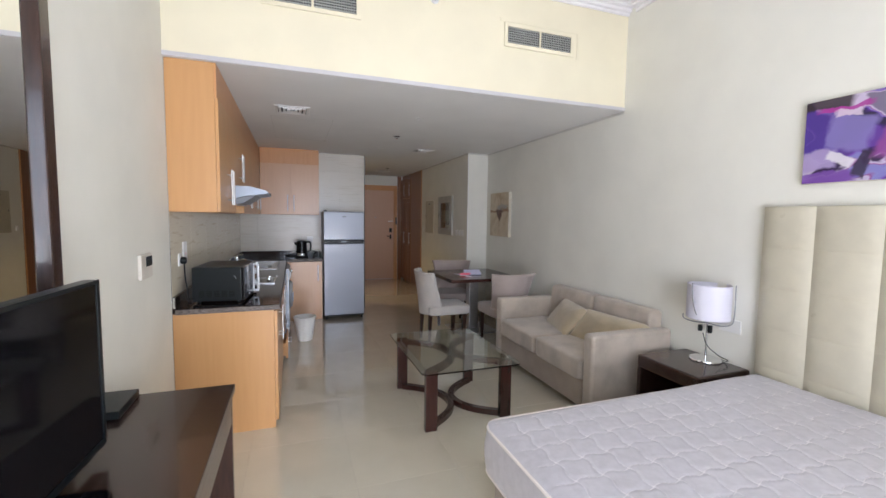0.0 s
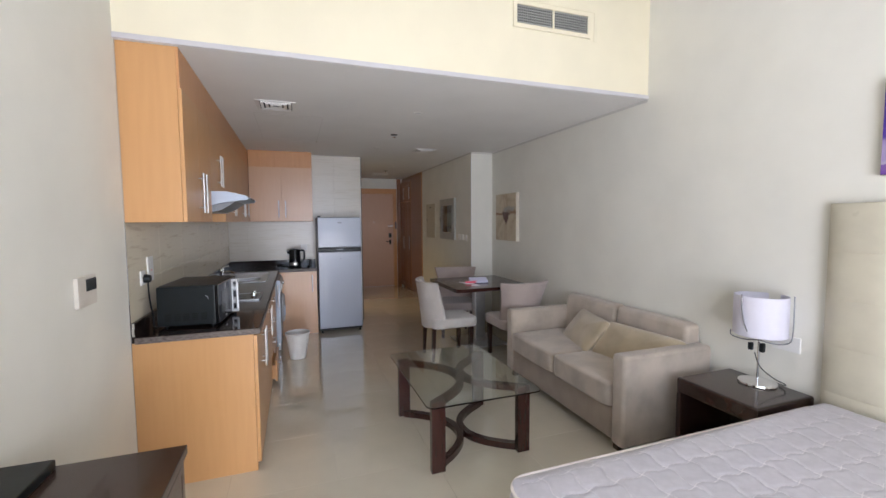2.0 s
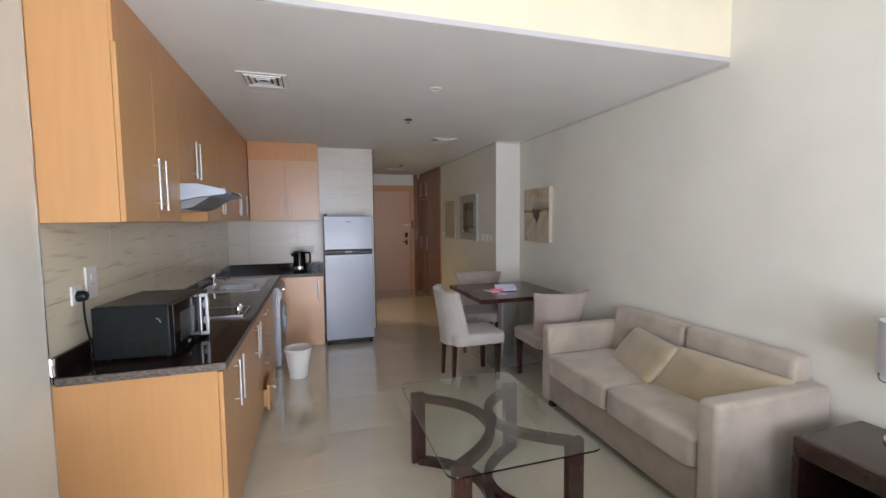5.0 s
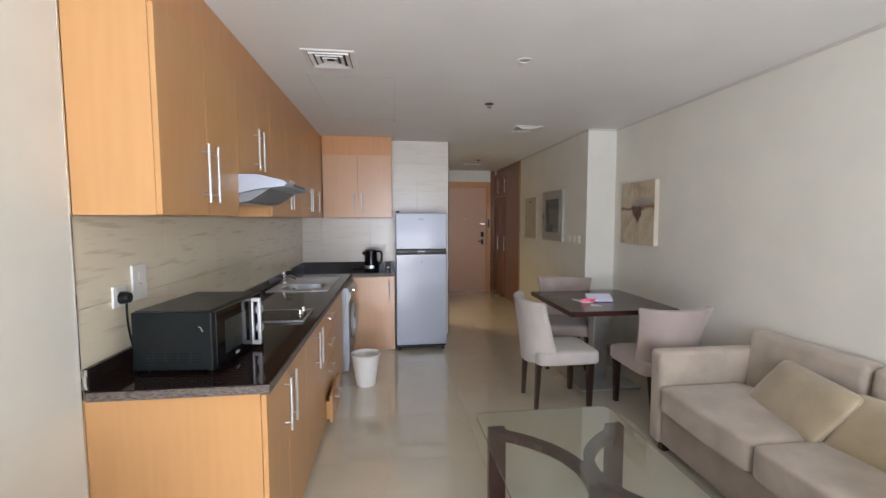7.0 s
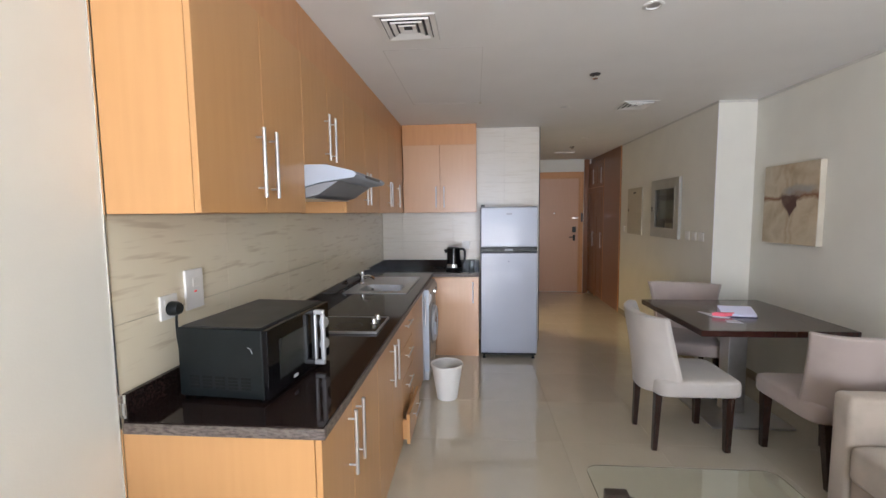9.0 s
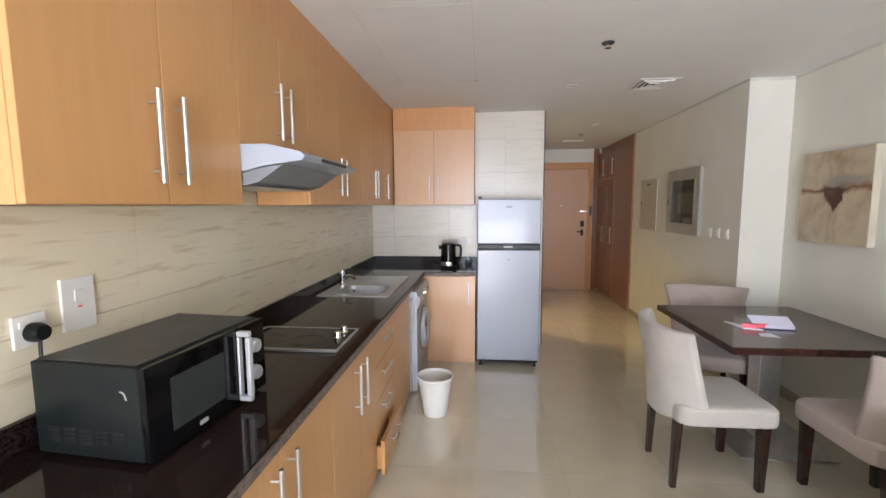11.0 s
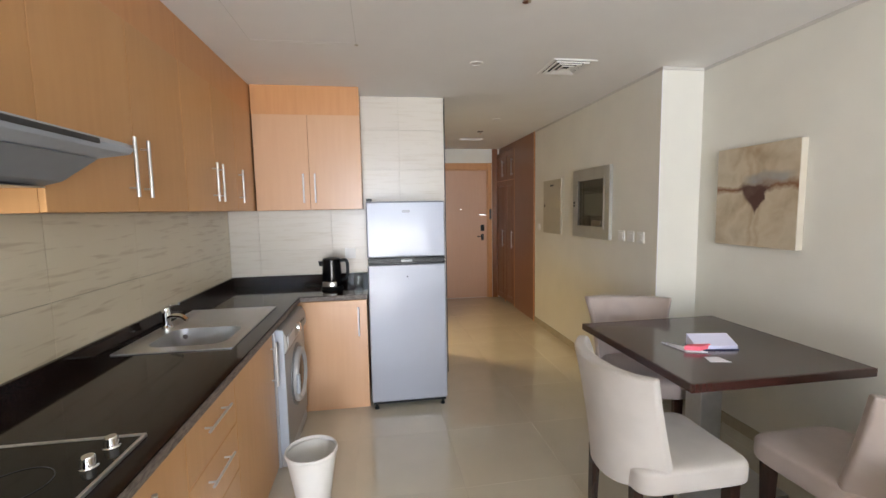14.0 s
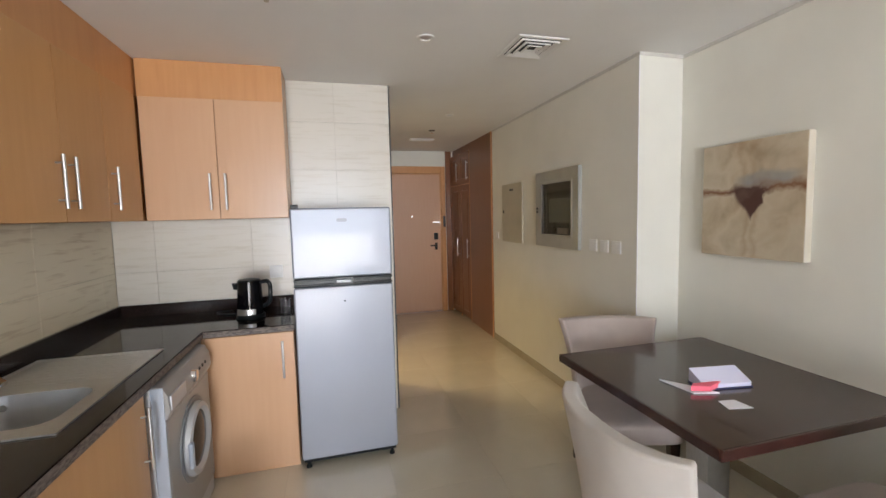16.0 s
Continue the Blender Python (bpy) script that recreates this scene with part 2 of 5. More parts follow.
def brush_patches(N, L, b, r, tc, patches):
    """Lays soft-edged strokes over the abstract: centre y, centre z, half sizes, slant, colour."""
    wob = N.new("ShaderNodeTexNoise")
    wob.inputs["Scale"].default_value, wob.inputs["Detail"].default_value = 9, 5
    L.new(tc.outputs["Object"], wob.inputs["Vector"])
    ad = N.new("ShaderNodeVectorMath")
    ad.operation = 'MULTIPLY_ADD'
    ad.inputs[1].default_value = (0.09, 0.09, 0.09)
    L.new(wob.outputs["Color"], ad.inputs[0])
    L.new(tc.outputs["Object"], ad.inputs[2])
    last = r.outputs[0]
    for cy, cz, hy, hz, slant, colour in patches:
        mp = N.new("ShaderNodeMapping")
        mp.vector_type = 'TEXTURE'
        mp.inputs["Location"].default_value = (0, cy + 0.045, cz + 0.045)
        mp.inputs["Rotation"].default_value = (radians(slant), 0, 0)
        mp.inputs["Scale"].default_value = (1, hy, hz)
        L.new(ad.outputs[0], mp.inputs[0])
        ab = N.new("ShaderNodeVectorMath")
        ab.operation = 'ABSOLUTE'
        L.new(mp.outputs[0], ab.inputs[0])
        sp = N.new("ShaderNodeSeparateXYZ")
        L.new(ab.outputs[0], sp.inputs[0])
        mxm = N.new("ShaderNodeMath")
        mxm.operation = 'MAXIMUM'
        L.new(sp.outputs[1], mxm.inputs[0])
        L.new(sp.outputs[2], mxm.inputs[1])
        mr = N.new("ShaderNodeMapRange")
        mr.inputs[1].default_value, mr.inputs[2].default_value, mr.inputs[3].default_value, mr.inputs[4].default_value = 0.85, 1.12, 0.92, 0.0
        L.new(mxm.outputs[0], mr.inputs[0])
        mx = N.new("ShaderNodeMix")
        mx.data_type = 'RGBA'
        mx.inputs[7].default_value = (*colour, 1)
        L.new(mr.outputs[0], mx.inputs[0])
        L.new(last, mx.inputs[6])
        last = mx.outputs[2]
    L.new(last, b.inputs["Base Color"])


brush_patches(*PP, [
    (0.33, 0.06, 0.10, 0.12, 0, (0.075, 0.035, 0.27)), (0.31, 0.205, 0.13, 0.035, 8, (0.035, 0.022, 0.028)), (0.22, 0.165, 0.12, 0.012, 0, (0.34, 0.03, 0.26)),
    (0.19, 0.03, 0.10, 0.085, 10, (0.21, 0.17, 0.42)), (0.20, 0.135, 0.065, 0.022, 4, (0.60, 0.50, 0.60)), (0.33, -0.10, 0.09, 0.055, 0, (0.36, 0.28, 0.50)),
    (0.31, -0.20, 0.15, 0.030, 0, (0.17, 0.07, 0.33)), (0.225, -0.105, 0.065, 0.030, 25, (0.66, 0.62, 0.66)), (0.12, -0.14, 0.035, 0.07, 20, (0.03, 0.02, 0.045)),
    (-0.02, -0.03, 0.08, 0.10, 15, (0.24, 0.06, 0.26)), (-0.18, 0.08, 0.07, 0.05, 0, (0.50, 0.42, 0.58)), (-0.25, -0.12, 0.12, 0.06, 10, (0.06, 0.03, 0.22))])


def rust_canvas():
    m, N, L, b, r, tc = painting("rust_abstract", [(0.30, (0.40, 0.31, 0.20)), (0.45, (0.53, 0.44, 0.31)), (0.55, (0.58, 0.50, 0.37)), (0.75, (0.47, 0.39, 0.27))],
                                 5.5, (1, 1, 1), 0.3)
    sx = N.new("ShaderNodeSeparateXYZ")
    L.new(tc.outputs["Object"], sx.inputs[0])

    def op(kind, a, c=None, clamp=False):
        n = N.new("ShaderNodeMath")
        n.operation, n.use_clamp = kind, clamp
        for i, v in enumerate((a, c)):
            if v is None:
                continue
            if isinstance(v, (int, float)):
                n.inputs[i].default_value = v
            else:
                L.new(v, n.inputs[i])
        return n.outputs[0]
    wob = N.new("ShaderNodeTexNoise")
    wob.inputs["Scale"].default_value, wob.inputs["Detail"].default_value = 6, 6
    L.new(tc.outputs["Object"], wob.inputs["Vector"])
    w = op('MULTIPLY', op('SUBTRACT', wob.outputs[0], 0.5), 0.20)
    z = op('ADD', sx.outputs[2], w)
    yy = op('ABSOLUTE', op('ADD', sx.outputs[1], w))
    # horizontal band with a downward wedge in the middle
    depth = op('MAXIMUM', op('SUBTRACT', 0.19, op('MULTIPLY', yy, 1.5)), 0.066)
    low = op('SUBTRACT', 0.085, depth)
    up = op('MULTIPLY', op('SUBTRACT', 0.090, z), 26, True)
    dn = op('MULTIPLY', op('SUBTRACT', z, low), 30, True)
    mask = op('MULTIPLY', op('MULTIPLY', up, dn), op('ADD', 0.50, wob.outputs[0]), True)
    mx = N.new("ShaderNodeMix")
    mx.data_type = 'RGBA'
    dk = N.new("ShaderNodeMix")
    dk.data_type = 'RGBA'
    dk.inputs[6].default_value = (0.20, 0.075, 0.022, 1)
    dk.inputs[7].default_value = (0.085, 0.034, 0.026, 1)
    L.new(op('MULTIPLY', op('SUBTRACT', 0.15, yy), 12, True), dk.inputs[0])
    L.new(dk.outputs[2], mx.inputs[7])
    L.new(mask, mx.inputs[0])
    # faint brown run down the middle
    st = N.new("ShaderNodeMix")
    st.data_type = 'RGBA'
    st.inputs[7].default_value = (0.30, 0.17, 0.07, 1)
    L.new(op('MULTIPLY', op('MULTIPLY', op('SUBTRACT', 0.035, op('ABSOLUTE', op('SUBTRACT', yy, 0.030))), 22, True), op('MULTIPLY', wob.outputs[0], 0.85)), st.inputs[0])
    L.new(r.outputs[0], st.inputs[6])
    L.new(st.outputs[2], mx.inputs[6])
    # grey smear above the band
    g1 = op('MULTIPLY', op('MULTIPLY', op('SUBTRACT', 0.045, op('ABSOLUTE', op('SUBTRACT', z, 0.100))), 32, True), op('MULTIPLY', op('SUBTRACT', 0.19, op('ABSOLUTE', op('ADD', sx.outputs[1], 0.10))), 12, True))
    gm = op('MULTIPLY', g1, op('MULTIPLY', wob.outputs[0], 1.35), True)
    m2 = N.new("ShaderNodeMix")
    m2.data_type = 'RGBA'
    m2.inputs[7].default_value = (0.25, 0.27, 0.30, 1)
    L.new(gm, m2.inputs[0])
    L.new(mx.outputs[2], m2.inputs[6])
    L.new(m2.outputs[2], b.inputs["Base Color"])
    return m


RUST = rust_canvas()

# ---- building blocks ----
OFF = {}


def thing(name, loc=(0, 0, 0), rz=0.0, label="", category="", group="", absolute=True):
    ob = new(name)
    ob.empty_display_size = 0.1
    ob.matrix_world = pose(*loc, 0, 0, rz)
    OFF[ob] = Vector(loc) if absolute else Vector((0, 0, 0))
    return tagged(ob, label, category, group)


def finish(bm, name, material, smooth=True, angle=35):
    """Turns bm into a mesh. Rounded edges are shaded smooth, and large flat faces keep their own normal."""
    me = bpy.data.meshes.new(name)
    normals = []
    if smooth and len(bm.faces) < 9000:
        bm.normal_update()
        bm.faces.index_update()
        area = [f.calc_area() for f in bm.faces]
        limit = math.cos(radians(angle))
        for f in bm.faces:
            n = f.normal
            for v in f.verts:
                total = Vector((0, 0, 0))
                for g in v.link_faces:
                    if n.dot(g.normal) > limit:
                        total += g.normal * area[g.index]
                normals.append(total.normalized() if total.length > 1e-12 else n.copy())
    bm.to_mesh(me)
    bm.free()
    me.materials.append(material)
    if smooth:
        me.shade_smooth()
        me.set_sharp_from_angle(angle=radians(angle))
        if normals:
            me.normals_split_custom_set(normals)
    return me


def part(name, bm, material, parent, label="", angle=35):
    off = OFF.get(parent, Vector((0, 0, 0)))
    bmesh.ops.translate(bm, vec=-off, verts=bm.verts)
    ob = new(name, finish(bm, name, material, angle=angle))
    ob.parent = parent
    OFF[ob] = off
    return tagged(ob, label)


def single(name, bm, material, label="", category="", kind="", base=None, group="", angle=35):
    """A top-level thing of one mesh, with its origin at the given base."""
    vs = [v.co for v in bm.verts]
    if base is None:
        base = Vector(((min(v.x for v in vs) + max(v.x for v in vs)) / 2, (min(v.y for v in vs) + max(v.y for v in vs)) / 2, min(v.z for v in vs)))
    bmesh.ops.translate(bm, vec=-Vector(base), verts=bm.verts)
    ob = new(name, finish(bm, name, material, angle=angle))
    ob.location = base
    OFF[ob] = Vector(base)
    return tagged(ob, label, category, group, kind)


def box(x0, x1, y0, y1, z0, z1, bev=0.0, seg=2, bm=None):
    b = bmesh.new()
    bmesh.ops.create_cube(b, size=1, matrix=Matrix.Translation(((x0 + x1) / 2, (y0 + y1) / 2, (z0 + z1) / 2)) @ Matrix.Diagonal((abs(x1 - x0), abs(y1 - y0), abs(z1 - z0), 1)))
    if bev:
        bmesh.ops.bevel(b, geom=list(b.edges), offset=bev, segments=seg, profile=0.5, affect='EDGES')
    if bm is None:
        return b
    return join(bm, b)


def join(bm, b):
    me = bpy.data.meshes.new("tmp")
    b.to_mesh(me)
    b.free()
    bm.from_mesh(me)
    bpy.data.meshes.remove(me)
    return bm


def boxes(*specs, bev=0.0, seg=2):
    bm = bmesh.new()
    for s in specs:
        box(*s, bev=bev, seg=seg, bm=bm)
    return bm


def rod(p0, p1, r, r2=None, seg=12, bm=None):
    p0, p1 = Vector(p0), Vector(p1)
    b = bmesh.new()
    m = Matrix.Translation((p0 + p1) / 2) @ (p1 - p0).to_track_quat('Z', 'Y').to_matrix().to_4x4()
    bmesh.ops.create_cone(b, cap_ends=True, segments=seg, radius1=r, radius2=r if r2 is None else r2, depth=(p1 - p0).length, matrix=m)
    return b if bm is None else join(bm, b)


def lathe(profile, seg=32, centre=(0, 0, 0), bm=None):
    b = bmesh.new()
    rings = []
    for r, z in profile:
        if r < 1e-5:
            rings.append([b.verts.new((centre[0], centre[1], centre[2] + z))])
        else:
            rings.append([b.verts.new((centre[0] + r * math.cos(2 * math.pi * i / seg), centre[1] + r * math.sin(2 * math.pi * i / seg), centre[2] + z)) for i in range(seg)])
    for a, c in zip(rings, rings[1:]):
        for i in range(seg):
            j = (i + 1) % seg
            q = [a[i % len(a)], a[j % len(a)], c[j % len(c)], c[i % len(c)]]
            q = list(dict.fromkeys(q))
            if len(q) > 2:
                b.faces.new(q)
    bmesh.ops.recalc_face_normals(b, faces=b.faces)
    return b if bm is None else join(bm, b)


def tube(points, r, seg=8, bm=None):
    """A round tube along a smooth line through the points."""
    pts = [Vector(p) for p in points]
    fine = []
    for i in range(len(pts) - 1):
        a, p, q, d = pts[max(i - 1, 0)], pts[i], pts[i + 1], pts[min(i + 2, len(pts) - 1)]
        for k in range(6):
            t = k / 6
            fine.append(0.5 * ((2 * p) + (q - a) * t + (2 * a - 5 * p + 4 * q - d) * t * t + (3 * p - a - 3 * q + d) * t ** 3))
    fine.append(pts[-1])
    b = bmesh.new()
    rings = []
    for i, p in enumerate(fine):
        way = (fine[min(i + 1, len(fine) - 1)] - fine[max(i - 1, 0)]).normalized()
        side = way.cross(Vector((0.13, 0.31, 0.94))).normalized()
        up = way.cross(side)
        rings.append([b.verts.new(p + r * (math.cos(2 * math.pi * k / seg) * side + math.sin(2 * math.pi * k / seg) * up)) for k in range(seg)])
    for a, c in zip(rings, rings[1:]):
        for k in range(seg):
            b.faces.new((a[k], a[(k + 1) % seg], c[(k + 1) % seg], c[k]))
    b.faces.new(rings[0])
    b.faces.new(rings[-1])
    bmesh.ops.recalc_face_normals(b, faces=b.faces)
    return b if bm is None else join(bm, b)


def superbox(cx, cy, cz, a, b_, c, e1=0.3, e2=0.3, nu=40, nv=24, dent=0.0):
    """A soft cushion: a super-ellipsoid with half sizes a, b, c."""
    def sg(v, e):
        return math.copysign(abs(v) ** e, v)
    b = bmesh.new()
    rings = []
    for i in range(1, nv):
        th = -math.pi / 2 + math.pi * i / nv
        ring = []
        for k in range(nu):
            ph = 2 * math.pi * k / nu
            x = a * sg(math.cos(th), e1) * sg(math.cos(ph), e2)
            y = b_ * sg(math.cos(th), e1) * sg(math.sin(ph), e2)
            z = c * sg(math.sin(th), e1)
            if dent:
                z += dent * noise.noise((x * 6 + cx, y * 6 + cy, 3.1))
            ring.append(b.verts.new((cx + x, cy + y, cz + z)))
        rings.append(ring)
    for p, q in zip(rings, rings[1:]):
        for k in range(nu):
            b.faces.new((p[k], p[(k + 1) % nu], q[(k + 1) % nu], q[k]))
    b.faces.new(list(reversed(rings[0])))
    b.faces.new(rings[-1])
    return b


def slab(outline, z0, z1, bev=0.0, seg=2):
    """A flat plate with the given outline (x, y)."""
    b = bmesh.new()
    f = b.faces.new([b.verts.new((x, y, z0)) for x, y in outline])
    r = bmesh.ops.extrude_face_region(b, geom=[f])
    bmesh.ops.translate(b, vec=(0, 0, z1 - z0), verts=[v for v in r["geom"] if isinstance(v, bmesh.types.BMVert)])
    bmesh.ops.recalc_face_normals(b, faces=b.faces)
    if bev:
        es = [e for e in b.edges if abs(e.verts[0].co.z - e.verts[1].co.z) < 1e-6]
        bmesh.ops.bevel(b, geom=es, offset=bev, segments=seg, profile=0.5, affect='EDGES')
    return b


def round_rect(x0, x1, y0, y1, r, n=6):
    out = []
    for cx, cy, a0 in ((x1 - r, y1 - r, 0), (x0 + r, y1 - r, 90), (x0 + r, y0 + r, 180), (x1 - r, y0 + r, 270)):
        for k in range(n + 1):
            a = radians(a0 + 90 * k / n)
            out.append((cx + r * math.cos(a), cy + r * math.sin(a)))
    return out


# ---- structure ----
RW = 3.590   # right wall
CW = 3.262   # corridor's right wall
CY = 2.825    # where the wall steps in
LC = 2.49    # low ceiling
HC = 3.40    # high ceiling
BY = 3.775   # kitchen's back wall
KX = 1.845   # end of the kitchen's back wall
EY = 6.90    # end wall
SY = -4.45   # window wall


def struct(name, bm, material, label):
    return single(name, bm, material, label, "", "structure")


floor = struct("floor", box(-0.2, RW + 0.2, SY - 0.2, EY + 0.2, -0.2, -0.006), GROUT, "cream polished porcelain tile floor with fine joints")
struct("wall_left", box(-0.2, 0.0, SY, 0.012, 0, HC + 0.2), WALL, "off-white painted plaster wall beside the kitchen")
kleft = struct("wall_kitchen", box(-0.2, -0.008, 0.012, BY + 0.1, 0, LC + 0.1), GROUT, "kitchen wall behind the cabinets, clad in beige striped tiles")
kback = struct("wall_kitchen_back", box(-0.008, KX - 0.008, BY + 0.008, BY + 0.12, 0, LC + 0.1), GROUT, "kitchen end wall clad in beige striped tiles")
struct("wall_corridor_left", boxes((KX - 0.12, KX, BY + 0.12, 4.30, 0, LC + 0.1), (KX - 0.12, KX, 5.15, EY, 0, LC + 0.1), (KX - 0.12, KX, 4.30, 5.15, 2.12, LC + 0.1)),
       WALL, "painted corridor wall with an open bathroom doorway")
struct("wall_right", box(RW, RW + 0.2, SY, CY, 0, HC + 0.2), WALL, "off-white painted plaster wall behind the sofa and bed")
struct("wall_step", boxes((CW, RW + 0.2, CY, 5.265, 0, LC + 0.1)), WALL, "off-white painted wall that steps into the corridor")
struct("wall_end", boxes((KX - 0.12, 2.09, EY, EY + 0.15, 0, LC + 0.1), (3.126, RW + 0.2, EY, EY + 0.15, 0, LC + 0.1), (2.09, 3.126, EY, EY + 0.15, 2.262, LC + 0.1)),
       WALL, "painted wall round the entrance door")
struct("wall_behind_wardrobe", box(RW + 0.1, RW + 0.2, 5.265, EY, 0, LC + 0.1), WALL, "painted wall behind the wardrobe")
struct("beam", box(0.0, RW, 0.0, 0.12, LC + 0.03, HC + 0.2), CREAMLIT, "cream painted bulkhead wall above the lowered ceiling, warm bounced light in its colour")
struct("ceiling_low", box(-0.1, RW + 0.1, 0.0, EY, LC, LC + 0.03), CEIL, "white painted lowered ceiling over kitchen and dining area")
struct("ceiling_high", box(-0.1, RW + 0.1, SY - 0.1, 0.0, HC, HC + 0.15), CEIL, "white painted ceiling over the bedroom area")
struct("trim_beam", boxes((0.0, RW, -0.012, -0.0005, LC, LC + 0.03), bev=0.003), TRIMG, "pale grey edge trim along the bulkhead")
cor = bmesh.new()
for k, (d, h) in enumerate(((0.02, 0.09), (0.045, 0.065), (0.075, 0.04), (0.095, 0.018))):
    box(0.0, RW, -d, -0.0005, HC - h, HC - 0.0005, 0.004, 1, bm=cor)
    box(RW - d, RW - 0.0005, SY, -0.1, HC - h, HC - 0.0005, 0.004, 1, bm=cor)
    box(0.0005, d, SY, -0.1, HC - h, HC - 0.0005, 0.004, 1, bm=cor)
struct("cornice", cor, TRIMW, "white stepped plaster cornice under the high ceiling")
struct("trim_tile_edge", box(-0.004, 0.004, 0.008, 0.016, 0.0, 2.49, 0.001, 1), CHROME, "thin metal edge strip beside the kitchen tiles")
struct("corner_bead", box(CW - 0.003, CW + 0.004, CY - 0.003, CY + 0.004, 0.08, LC, 0.001, 1), TRIMW, "thin white corner bead on the stepped wall")
struct("baseboard", boxes((RW - 0.010, RW - 0.0005, -0.4, CY - 0.001, 0.0, 0.075), (CW + 0.001, RW - 0.011, CY - 0.010, CY - 0.0005, 0.0, 0.075),
                          (CW - 0.010, CW - 0.0005, CY - 0.010, 5.26, 0.0, 0.075), (0.0005, 0.010, SY, 0.0, 0.0, 0.075),
                          (KX + 0.0005, KX + 0.010, BY + 0.02, 4.25, 0.0, 0.075), bev=0.002), BASEB, "low beige tile skirting")
# Proud grey strips in place of a recessed groove and its shadow line
struct("trim_ceiling", boxes((RW - 0.007, RW - 0.0005, 0.001, CY - 0.001, LC - 0.020, LC - 0.0005), (CW - 0.007, CW - 0.0005, CY - 0.008, 5.262, LC - 0.020, LC - 0.0005),
                              (CW + 0.001, RW - 0.008, CY - 0.008, CY - 0.0005, LC - 0.020, LC - 0.0005)), GAPSHADE, "narrow grey strip that paints the shadow gap where the walls meet the low ceiling")
struct("trim_tile_corner", box(KX - 0.007, KX + 0.0015, BY - 0.0015, BY + 0.0075, 0.0, LC - 0.001, 0.001, 1), DGREY, "thin dark metal corner strip at the end of the tiles")
# window wall behind the walk, with a wide glazed opening
struct("wall_window", boxes((-0.1, 0.30, SY - 0.15, SY, 0, HC), (2.50, RW + 0.1, SY - 0.15, SY, 0, HC), (0.30, 2.50, SY - 0.15, SY, 2.60, HC)), WALL, "painted wall round the balcony window")
win = struct("window_1", boxes((0.30, 2.50, SY - 0.10, SY - 0.04, 0.0, 0.05), (0.30, 2.50, SY - 0.10, SY - 0.04, 2.55, 2.60), (0.30, 0.35, SY - 0.10, SY - 0.04, 0.05, 2.55),
                               (2.45, 2.50, SY - 0.10, SY - 0.04, 0.05, 2.55), (1.37, 1.42, SY - 0.10, SY - 0.04, 0.05, 2.55), bev=0.004), ALU, "aluminium framed sliding balcony window")
for x0, x1 in ((0.35, 1.37), (1.42, 2.45)):
    p = part("pane", box(x0, x1, SY - 0.075, SY - 0.069, 0.05, 2.55), PANE, win)
    p.visible_shadow = False
struct("balcony", boxes((-0.5, 4.2, SY - 1.8, SY - 0.15, -0.2, -0.02), (-0.5, 4.2, SY - 1.8, SY - 1.7, -0.02, 1.0)), CONC, "tiled balcony floor with a solid parapet")
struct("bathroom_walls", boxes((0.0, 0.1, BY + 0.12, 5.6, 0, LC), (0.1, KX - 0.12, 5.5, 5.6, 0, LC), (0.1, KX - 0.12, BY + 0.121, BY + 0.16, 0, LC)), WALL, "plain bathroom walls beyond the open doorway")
struct("ground", box(-60, 60, -60, 60, -12.2, -12.0), CONC, "pale paved ground far below the balcony")

# ---- things: kitchen ----
H = "cabinet"


def bar_handle(parent, x, y, z0, z1, axis='x', r=0.007):
    """A vertical bar handle. axis: the way the door faces."""
    s = 0.030
    if axis == 'x':
        bm = rod((x + s, y, z0), (x + s, y, z1), r)
        for z in (z0 + 0.035, z1 - 0.035):
            rod((x, y, z), (x + s, y, z), 0.004, bm=bm, seg=8)
    else:
        bm = rod((x, y - s, z0), (x, y - s, z1), r)
        for z in (z0 + 0.035, z1 - 0.035):
            rod((x, y, z), (x, y - s, z), 0.004, bm=bm, seg=8)
    return part("handle", bm, STEEL, parent)


def cabinet_x(name, y0, y1, z0, z1, xf, doors, label, fascia=None, xb=0.003, group=""):
    """A cabinet unit whose doors face the room along x. doors: (y0, y1, z0, z1, handle y, handle z0, handle z1)."""
    t = thing(name, ((xf + xb) / 2, (y0 + y1) / 2, z0), label=label, category="kitchen cabinet", group=group)
    part("body", box(xb, xf - 0.021, y0 + 0.0006, y1 - 0.0006, z0, z1, 0.001, 1), WOODC, t)
    if fascia:
        part("fascia", box(xf - 0.0205, xf - 0.008, y0 + 0.0006, y1 - 0.0006, fascia, z1, 0.001, 1), WOODF, t)
    for a, b, c, d, hy, h0, h1 in doors:
        dr = part("door", box(xf - 0.020, xf, a + 0.0015, b - 0.0015, c + 0.0015, d - 0.0015, 0.0015, 1), WOODC, t)
        bar_handle(dr, xf, hy, h0, h1)
    return t


UF, UB, UT, UD = 0.300, 1.527, LC - 0.001, 2.268
G = "upper kitchen cabinets"
uc = "beech laminate wall cabinet with two doors and steel handles"
t = cabinet_x("upper_cabinet", 0.020, 0.785, UB, UT, UF, ((0.020, 0.411, UB, UD, 0.357, 1.585, 1.84), (0.411, 0.785, UB, UD, 0.455, 1.585, 1.84)),
              "beech laminate wall cabinet with two doors and bare end panel", fascia=UD, group=G)
cabinet_x("upper_cabinet", 0.785, 1.415, 1.757, UT, UF, ((0.785, 1.12, 1.757, UD, 1.072, 1.808, 2.05), (1.12, 1.415, 1.757, UD, 1.168, 1.808, 2.05)),
          "short beech laminate wall cabinet above the cooker hood", fascia=UD, group=G)
